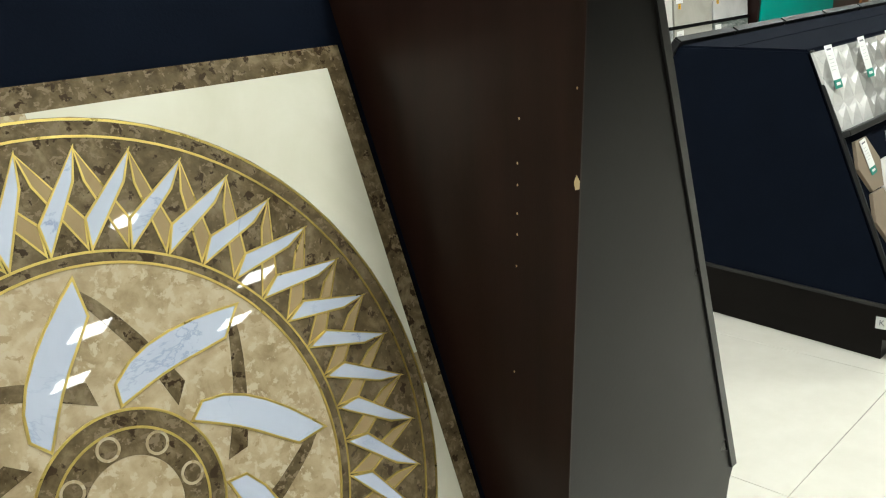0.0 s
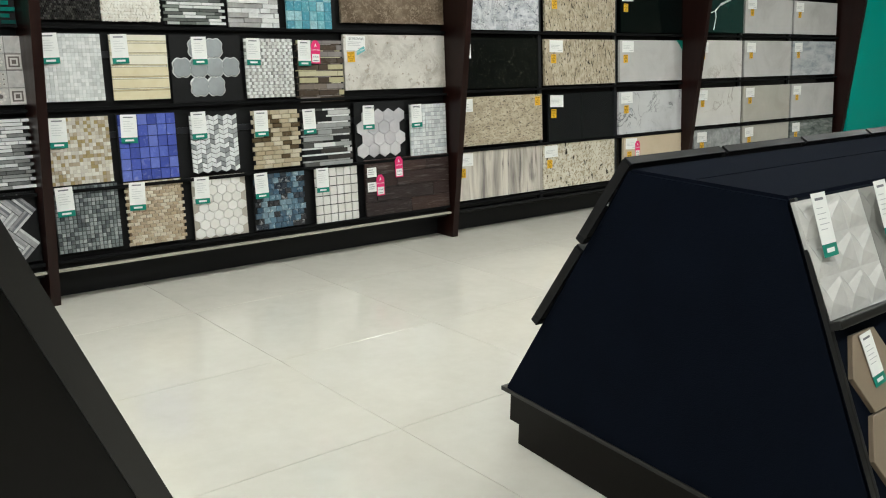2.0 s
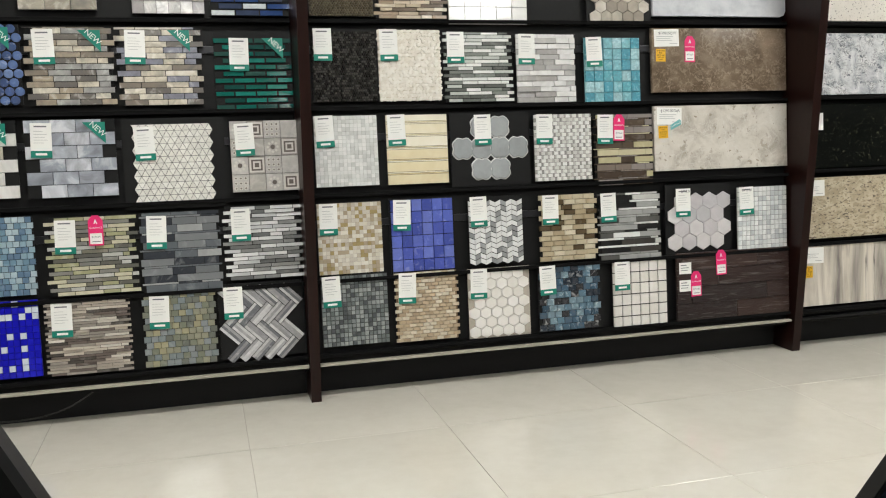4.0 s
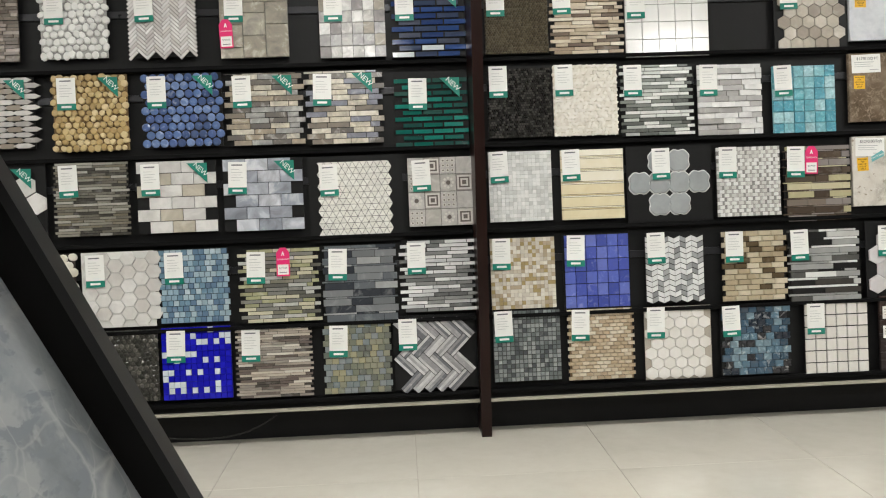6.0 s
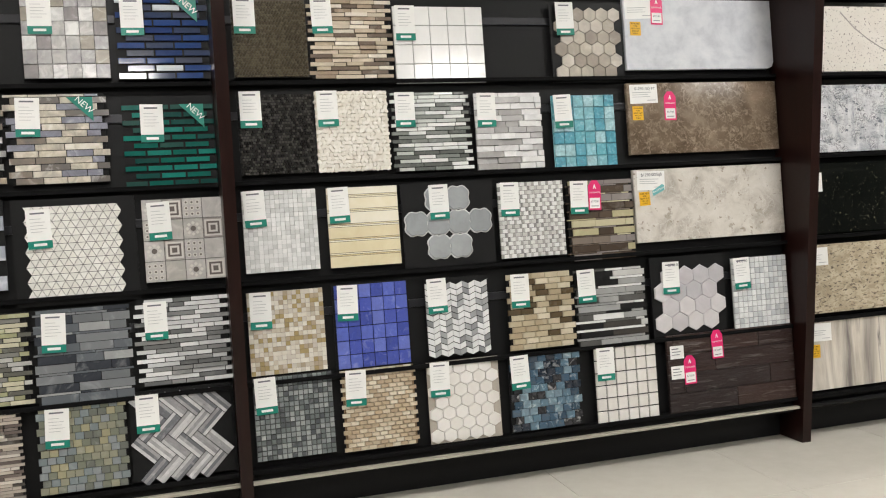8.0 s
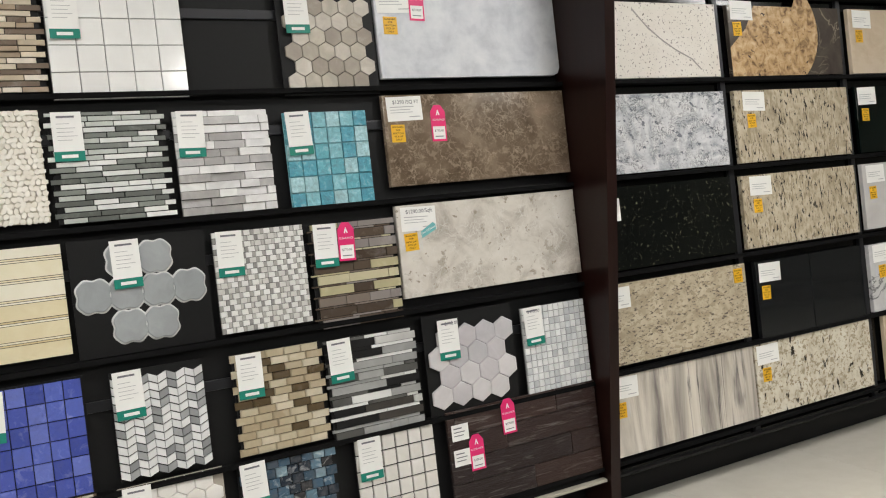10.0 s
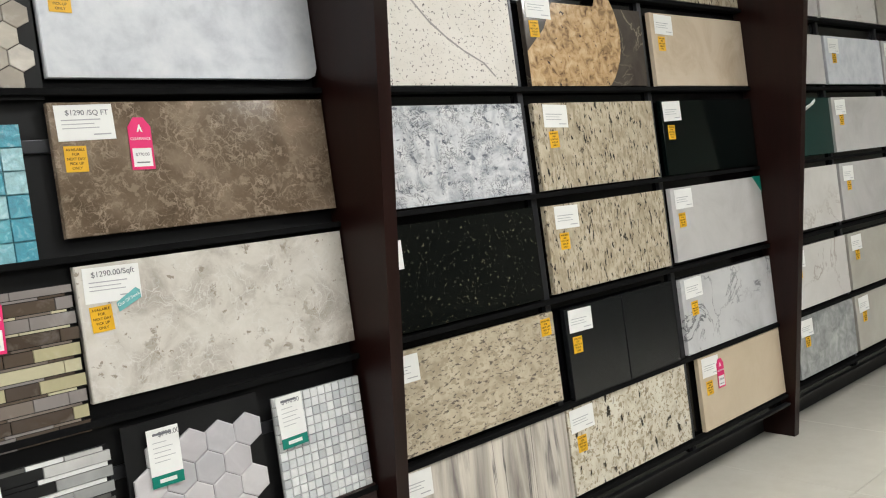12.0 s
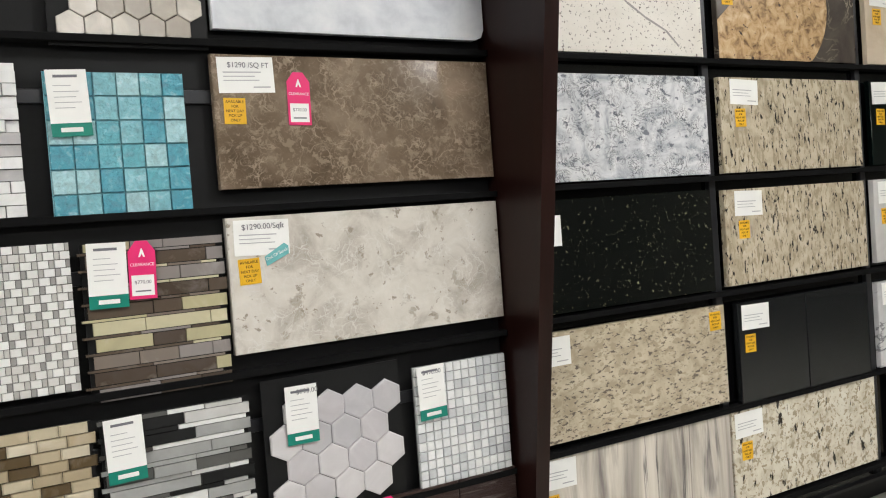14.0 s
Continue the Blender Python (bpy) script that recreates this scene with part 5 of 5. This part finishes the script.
for j in range(4):
    q = s.h / 4
    x = (0.0, -0.25, -0.1, -0.3)[j]
    for n in (0.33, 0.42, 0.36):
        a, b = max(0, x), min(s.w, x + n)
        if b - a > 0.02:
            s.tile(rect(a + 0.0008, j * q + 0.0008, b - 0.0008, (j + 1) * q - 0.0008), PLANK, FACE_T + 0.004, 0.002, 0.002, 0, "plank")
        x += n

# ---- price tags and stickers ----
def bars(rows, material, parent, z=0.0012):
    for x0, y0, x1, y1 in rows:
        part("text_line", plate(rect(x0, y0, x1, y1), 0.0003, m=Matrix.Translation((0, 0, z))), material, parent)


def price_tag():
    t = thing("price_tag", "white price card with a green foot stuck on a mosaic sheet", "price tag", pose(0, 0, -5), "mosaic price tags")
    card = part("card", plate(rect(0, 0.027, 0.078, 0.135), 0.001), WHITE_CARD, t, "white card")
    band = part("foot_band", plate(rect(0, 0, 0.078, 0.0268), 0.001), GREEN, t, "green printed band")
    bars([(0.014, 0.119, 0.06, 0.1245)], INK, card)
    bars([(0.012, 0.102, 0.046, 0.1035), (0.012, 0.09, 0.06, 0.0915), (0.012, 0.079, 0.054, 0.0805), (0.012, 0.068, 0.064, 0.0695), (0.012, 0.057, 0.05, 0.0585)], FAINT_INK, card)
    bars([(0.018, 0.009, 0.06, 0.018)], WHITE_CARD, band)
    return t


def new_corner():
    t = thing("new_sticker", "green triangular corner sticker with the word NEW in white", "sticker", pose(0, 0, -5), "green new stickers")
    part("sticker_body", plate([(-0.085, 0.0), (0.0, -0.085), (0.0, 0.0)], 0.001), GREEN, t)
    lettering("lettering", "NEW", 0.031, WHITE_CARD, t, pose(-0.028, -0.028, 0.0013, 0, 0, -45))
    return t


def pink_tag():
    t = thing("clearance_tag", "pink clearance tag with a white price field", "price tag", pose(0, 0, -5), "pink clearance tags")
    part("tag_body", plate([(0, 0), (0.056, 0), (0.056, 0.1), (0.04, 0.122), (0.016, 0.122), (0, 0.1)], 0.001), PINK, t)
    field = part("price_field", plate(rect(0.005, 0.007, 0.051, 0.05), 0.0004, m=Matrix.Translation((0, 0, 0.001))), WHITE_CARD, t, "white price field")
    lettering("lettering", "CLEARANCE", 0.0088, WHITE_CARD, t, pose(0.028, 0.072, 0.0013))
    lettering("price", "$770.00", 0.0105, INK, field, pose(0.028, 0.035, 0.0016))
    part("emblem", plate([(0.021, 0.088), (0.025, 0.088), (0.028, 0.096), (0.031, 0.088), (0.035, 0.088), (0.029, 0.106), (0.027, 0.106)], 0.0003, m=Matrix.Translation((0, 0, 0.001))), WHITE_CARD, t)
    bars([(0.012, 0.015, 0.044, 0.018)], INK, field, 0.0014)
    return t


def slab_card():
    t = thing("slab_price_card", "white price card stuck on a stone slab", "price tag", pose(0, 0, -5), "slab price cards")
    card = part("card", plate(rect(0, 0, 0.13, 0.08), 0.0008), WHITE_CARD, t)
    bars([(0.012, 0.045, 0.1, 0.0475), (0.012, 0.036, 0.085, 0.038), (0.012, 0.027, 0.095, 0.029), (0.08, 0.011, 0.12, 0.014)], FAINT_INK, card, 0.0008)
    return t


def yellow_note():
    t = thing("pickup_note", "yellow sticker with black pick-up words on a stone slab", "sticker", pose(0, 0, -5), "yellow pick-up notes")
    note = part("note", plate(rect(0, 0, 0.05, 0.058), 0.0008), YELLOW, t)
    for k, w in enumerate(("AVAILABLE", "FOR", "NEXT DAY", "PICK UP", "ONLY")):
        lettering("lettering", w, 0.0085, BLACK_BOARD, note, pose(0.025, 0.0495 - 0.0103 * k, 0.001))
    return t


random.seed(11)
made_tags = {}


def put(kind, maker, m):
    """The first of a kind is built, the rest are copies of it."""
    if kind not in made_tags:
        made_tags[kind] = maker()
        made_tags[kind].matrix_basis = m
    else:
        copy_thing(made_tags[kind], m)


def tag_at(x, z_top, kind, maker, height, proud=0.005):
    put(kind, maker, on_board(x, z_top - height, proud) @ pose(0, 0, 0, 0, 0, random.uniform(-2.0, 2.0)))


NEW_WORDS = ("stretched hexagon", "yellow-tan", "blue glass round", "beige and grey glass", "grey-blue glass", "dark green glass", "navy blue", "large white hexagon", "white marble brick", "blue-grey marble brick")
for s in SHEETS:
    if "plank" in s.label or "beige and dark pebble" in s.label:
        continue
    inset = 0.022 if s.x0 < 0 else 0.008
    if "lantern" in s.label:
        inset = 0.1
    if "triangle" in s.label:
        inset = 0.016
    if "large pale hexagon" in s.label:
        inset = 0.04
    if "dark green" in s.label:
        inset = 0.06
    top = s.z0 + s.h - (0.0 if s.x0 > 0 else 0.012)
    tag_at(s.x0 + inset, top, "price", price_tag, 0.135, 0.006)
    if any(w in s.label for w in NEW_WORDS):
        put("new", new_corner, on_board(s.x0 + s.w - 0.035, top - 0.002, 0.0055))
for x, z in ((-1.065, 1.82), (-0.87, 0.85), (1.44, 1.2), (1.83, 0.44), (1.97, 0.535)):
    tag_at(x, z, "pink", pink_tag, 0.122, 0.007)
for x, z in ((1.825, 1.56), (1.79, 1.965), (4.21, 0.485)):
    tag_at(x, z, "pink", pink_tag, 0.122, 0.0)
for x, z in ((1.672, 1.945), (1.668, 1.59), (1.672, 1.228), (3.29, 1.95), (4.07, 1.925), (3.31, 1.57), (4.055, 1.57), (3.3, 1.215), (4.06, 1.212), (2.47, 0.85), (3.3, 0.85), (4.05, 0.845), (2.46, 0.515), (3.24, 0.51), (4.1, 0.508), (5.0, 1.57)):
    tag_at(x, z, "card", slab_card, 0.08, -0.001)
for x, z in ((1.69, 1.855), (1.675, 1.5), (1.68, 1.14), (3.3, 1.86), (4.085, 1.835), (3.33, 1.475), (4.075, 1.475), (3.315, 1.12), (4.075, 1.115), (3.155, 0.845), (3.31, 0.755), (4.085, 0.75), (2.475, 0.42), (3.265, 0.415), (4.12, 0.41)):
    tag_at(x, z, "note", yellow_note, 0.058, -0.0012)
for x in (5.0, 5.69, 6.46):
    for z in (0.5, 0.835, 1.21, 1.56, 1.89):
        tag_at(x + 0.04, z - 0.075, "note", yellow_note, 0.058, -0.0012)
        if x > 5.5 or z < 1.3:
            tag_at(x, z, "card", slab_card, 0.08, -0.001)
# hand-written prices that can be read
lettering_thing = thing("price_writing", "dark hand-written price line on a white slab card", "price writing", on_board(1.742, 1.2105, 0.0008))
lettering("lettering", "$1290.00/Sqft", 0.018, INK, lettering_thing, pose(0, 0, 0))
t = thing("price_writing", "dark hand-written price line on a white slab card", "price writing", on_board(1.738, 1.5725, 0.0008))
lettering("lettering", "$1290 /SQ FT", 0.017, INK, t, pose(0, 0, 0))
for wx, wz, words in ((1.813, 0.8255, "$790.00"), (2.147, 0.8175, "$490.00")):
    t = thing("price_writing", "dark hand-written price on a white price card", "price writing", on_board(wx, wz, 0.0075))
    lettering("lettering", words, 0.0165, INK, t, pose(0, 0, 0))
tape = thing("tape_strip", "torn teal tape strip beside the yellow sticker", "sticker", on_board(1.745, 1.12, 0.0) @ pose(0, 0, 0, 0, 0, 22))
part("tape", plate([(0, 0), (0.06, 0.003), (0.066, 0.02), (0.06, 0.03), (0.004, 0.022)], 0.0008), TEAL_TAPE, tape)
lettering("lettering", "Out Of Stock", 0.0105, WHITE_CARD, tape, pose(0.033, 0.0145, 0.0011))
corner = thing("corner_sticker", "small green corner sticker on the grey slab", "sticker", on_board(4.786, 1.221, -0.0015))
part("sticker_body", plate([(-0.075, 0), (0, -0.075), (0, 0)], 0.0008), GREEN, corner)
lone = thing("price_card", "white card at the edge of the black slab", "price tag", on_board(2.545, 1.098, 0.001))
part("card", plate(rect(0, 0, 0.05, 0.085), 0.0008), WHITE_CARD, lone)
for x, z in ((1.768, 0.43), (1.768, 0.345)):
    c = thing("price_card", "small white price card on the plank panel", "price tag", on_board(x, z, 0.006))
    part("card", plate(rect(0, 0, 0.065, 0.055), 0.0008), WHITE_CARD, c)
    bars([(0.008, 0.04, 0.04, 0.044), (0.008, 0.028, 0.05, 0.031), (0.008, 0.016, 0.045, 0.019)], INK, c, 0.0008)

# ---- tiles on the island's front slope ----
RELIEFS = [P("relief_white_tile", [(0.56, 0.55, 0.53)], rough=0.22, streak=0.15), P("relief_grey_tile", [(0.3, 0.295, 0.28)], rough=0.22, streak=0.15), P("relief_sand_tile", [(0.44, 0.42, 0.39)], rough=0.22, streak=0.15)]
random.seed(5)


def relief_tile(x, w, material, label, y0=0.541):
    """A square relief tile of raised slanting pads, three by three."""
    ob = thing("relief_tile", label, "wall tile", on_k(x, y0, 0.004), "relief tiles on the island")
    h = 0.243
    part("tile_body", plate(rect(0, 0, w, h), 0.008, 0.001, 0.001), material, ob)
    px, py = w / 3, h / 3
    me = None
    for i in range(3):
        for j in range(3):
            if me is None:
                vs = [(0.002, 0.002, 0.0078), (px - 0.002, 0.002, 0.0078), (px - 0.002, py - 0.002, 0.0078), (0.002, py - 0.002, 0.0078),
                      (0.016, py * 0.42, 0.017), (px - 0.016, py * 0.2, 0.0105), (px - 0.012, py - 0.014, 0.014), (0.018, py - 0.024, 0.0095)]
                fs = [(0, 1, 5, 4), (1, 2, 6, 5), (2, 3, 7, 6), (3, 0, 4, 7), (4, 5, 6), (4, 6, 7)]
                me = bpy.data.meshes.new("pad")
                me.from_pydata(vs, [], fs)
                me.materials.append(material)
            link_mesh("pad", me, ob, "", Matrix.Translation((i * px, j * py, 0)))
    return ob


x = 0.514
for k, (w, mat, words) in enumerate(((0.265, 0, "pale grey glossy relief tile"), (0.25, 1, "mid grey glossy relief tile"), (0.25, 2, "sand grey glossy relief tile"), (0.265, 2, "sand grey glossy relief tile"), (0.265, 2, "sand grey glossy relief tile"), (0.25, 0, "pale grey glossy relief tile"), (0.25, 1, "mid grey glossy relief tile"), (0.25, 2, "sand grey glossy relief tile"))):
    if k in (3, 4, 5):
        x += 0.055
    relief_tile(x, w - 0.002, RELIEFS[mat], words + " on the island's upper ledge")
    put("price", price_tag, on_k(x + 0.018, 0.541 + 0.243 - 0.122, 0.03) @ pose(0, 0, 0, 4, 0, random.uniform(-6, 4)) @ Matrix.Diagonal((0.7, 0.95, 1, 1)))
    x += w

HEXES = {"brown": P("brown_hex_tile", [(0.22, 0.17, 0.12)], rough=0.4), "white": P("matt_white_hex_tile", [(0.66, 0.65, 0.63)], rough=0.3), "black": P("gloss_black_hex_tile", [(0.008, 0.008, 0.009)], rough=0.06), "grey": P("dark_grey_hex_tile", [(0.075, 0.08, 0.085)], rough=0.35), "taupe": P("taupe_hex_tile", [(0.34, 0.32, 0.29)], rough=0.35)}


def hex_tile(x, s, colour, card):
    ob = thing("hexagon_tile", colour + " hexagon tile fixed to the navy slope", "wall tile", on_k(x, s, 0.001), "hexagon tiles on the island")
    poly = [polar(HEX_R, 60 * k) for k in range(6)]
    part("tile_body", plate(poly, 0.011, 0.0015, 0.001), HEXES[colour], ob)
    if card:
        put("price", price_tag, on_k(x - 0.02, s - 0.035, 0.0135) @ pose(0, 0, 0, 1, 0, random.uniform(-5, 5)) @ Matrix.Diagonal((0.62, 0.8, 1, 1)))


HEX_R = 0.09
HEX_PLAN = [(0.585, 0.422, "brown", True), (0.572, 0.262, "brown", False), (0.568, 0.102, "black", False), (0.722, 0.338, "white", True), (0.71, 0.178, "black", True),
            (0.86, 0.41, "white", False), (0.86, 0.25, "white", True), (0.862, 0.09, "grey", False), (1.03, 0.41, "grey", True), (1.035, 0.25, "white", True), (1.035, 0.09, "white", False),
            (1.245, 0.42, "taupe", True), (1.25, 0.26, "grey", False), (1.25, 0.1, "taupe", False)]
for k in range(14):
    HEX_PLAN.append((1.4 + 0.145 * k, 0.34 if k % 2 else 0.42, ("taupe", "grey", "white", "brown")[k % 4], k % 2 == 0))
    HEX_PLAN.append((1.4 + 0.145 * k, 0.18 if k % 2 else 0.26, ("white", "taupe", "white", "grey")[k % 4], False))
for x, s, colour, card in HEX_PLAN:
    hex_tile(x + 0.04, s, colour, card)
mark = thing("letter_sign", "small white card with the letter K on the plinth", "sign", Matrix.Translation((k_end(-3.515) + 0.0535, -3.515, 0.118)) @ pose(0, 0, 0, 90, 0, -90 + 6.2))
part("card", plate(rect(-0.017, -0.019, 0.017, 0.019), 0.001), WHITE_CARD, mark)
lettering("lettering", "K", 0.024, INK, mark, pose(0, 0, 0.0013))

# loose cable under the rack
cu = bpy.data.curves.new("cable", "CURVE")
cu.dimensions, cu.bevel_depth = "3D", 0.003
sp = cu.splines.new("NURBS")
sp.points.add(6)
for p, c in zip(sp.points, ((-1.7, 0.02, 0.1), (-1.4, 0.0, 0.06), (-1.2, -0.01, 0.045), (-1.05, -0.01, 0.06), (-0.95, 0.0, 0.1), (-0.9, 0.03, 0.132), (-0.88, 0.08, 0.134))):
    p.co = (*c, 1)
sp.use_endpoint_u = True
cable_tmp = bpy.data.objects.new("cable", cu)
scene.collection.objects.link(cable_tmp)
cable_me = bpy.data.meshes.new_from_object(cable_tmp.evaluated_get(bpy.context.evaluated_depsgraph_get()))
bpy.data.objects.remove(cable_tmp)
cable_me.materials.clear()
cable_me.materials.append(RIM)
tagged(link_mesh("cable", cable_me), "thin black cable hanging below the rack's rail", "cable")

# ---- floor tiles ----
PORC = Mat("polished_porcelain", (0.68, 0.65, 0.57), 0.08, 0, 0.5)
v = PORC.coords((1, 1, 1))
cloud = PORC.noise(v, 2.2, 6, 0.6, 0.8)
fine = PORC.noise(v, 16, 4, 0.6)
col = PORC.ramp(cloud, [(0.3, (0.575, 0.55, 0.485)), (0.55, (0.615, 0.59, 0.525)), (0.75, (0.64, 0.62, 0.555))])
col = PORC.mix(0.25, col, PORC.ramp(fine, [(0.35, (0.57, 0.545, 0.48)), (0.65, (0.66, 0.64, 0.58))]))
PORC.color(col).rough(cloud, 0.07, 0.13)
TX, TY = 0.765, 0.775
tile_me = None
floor_ob = bpy.data.objects["floor"]
for i in range(-8, 19):
    for j in range(-12, 2):
        x, y = -0.31 + i * TX, -0.5 + j * TY
        if x < -6.9 or x + TX > 14 or y < -9.9 or y + TY > 0.75:
            continue
        if tile_me is None:
            vs, fs = prism_data(rect(0.0008, 0.0008, TX - 0.0008, TY - 0.0008), 0.008, 0.0012, 0.0006)
            tile_me = bpy.data.meshes.new("floor_tile")
            tile_me.from_pydata(vs, [], fs)
            tile_me.materials.append(PORC.m)
        link_mesh("floor_tile", tile_me, floor_ob, "", Matrix.Translation((x, y, -0.008)))
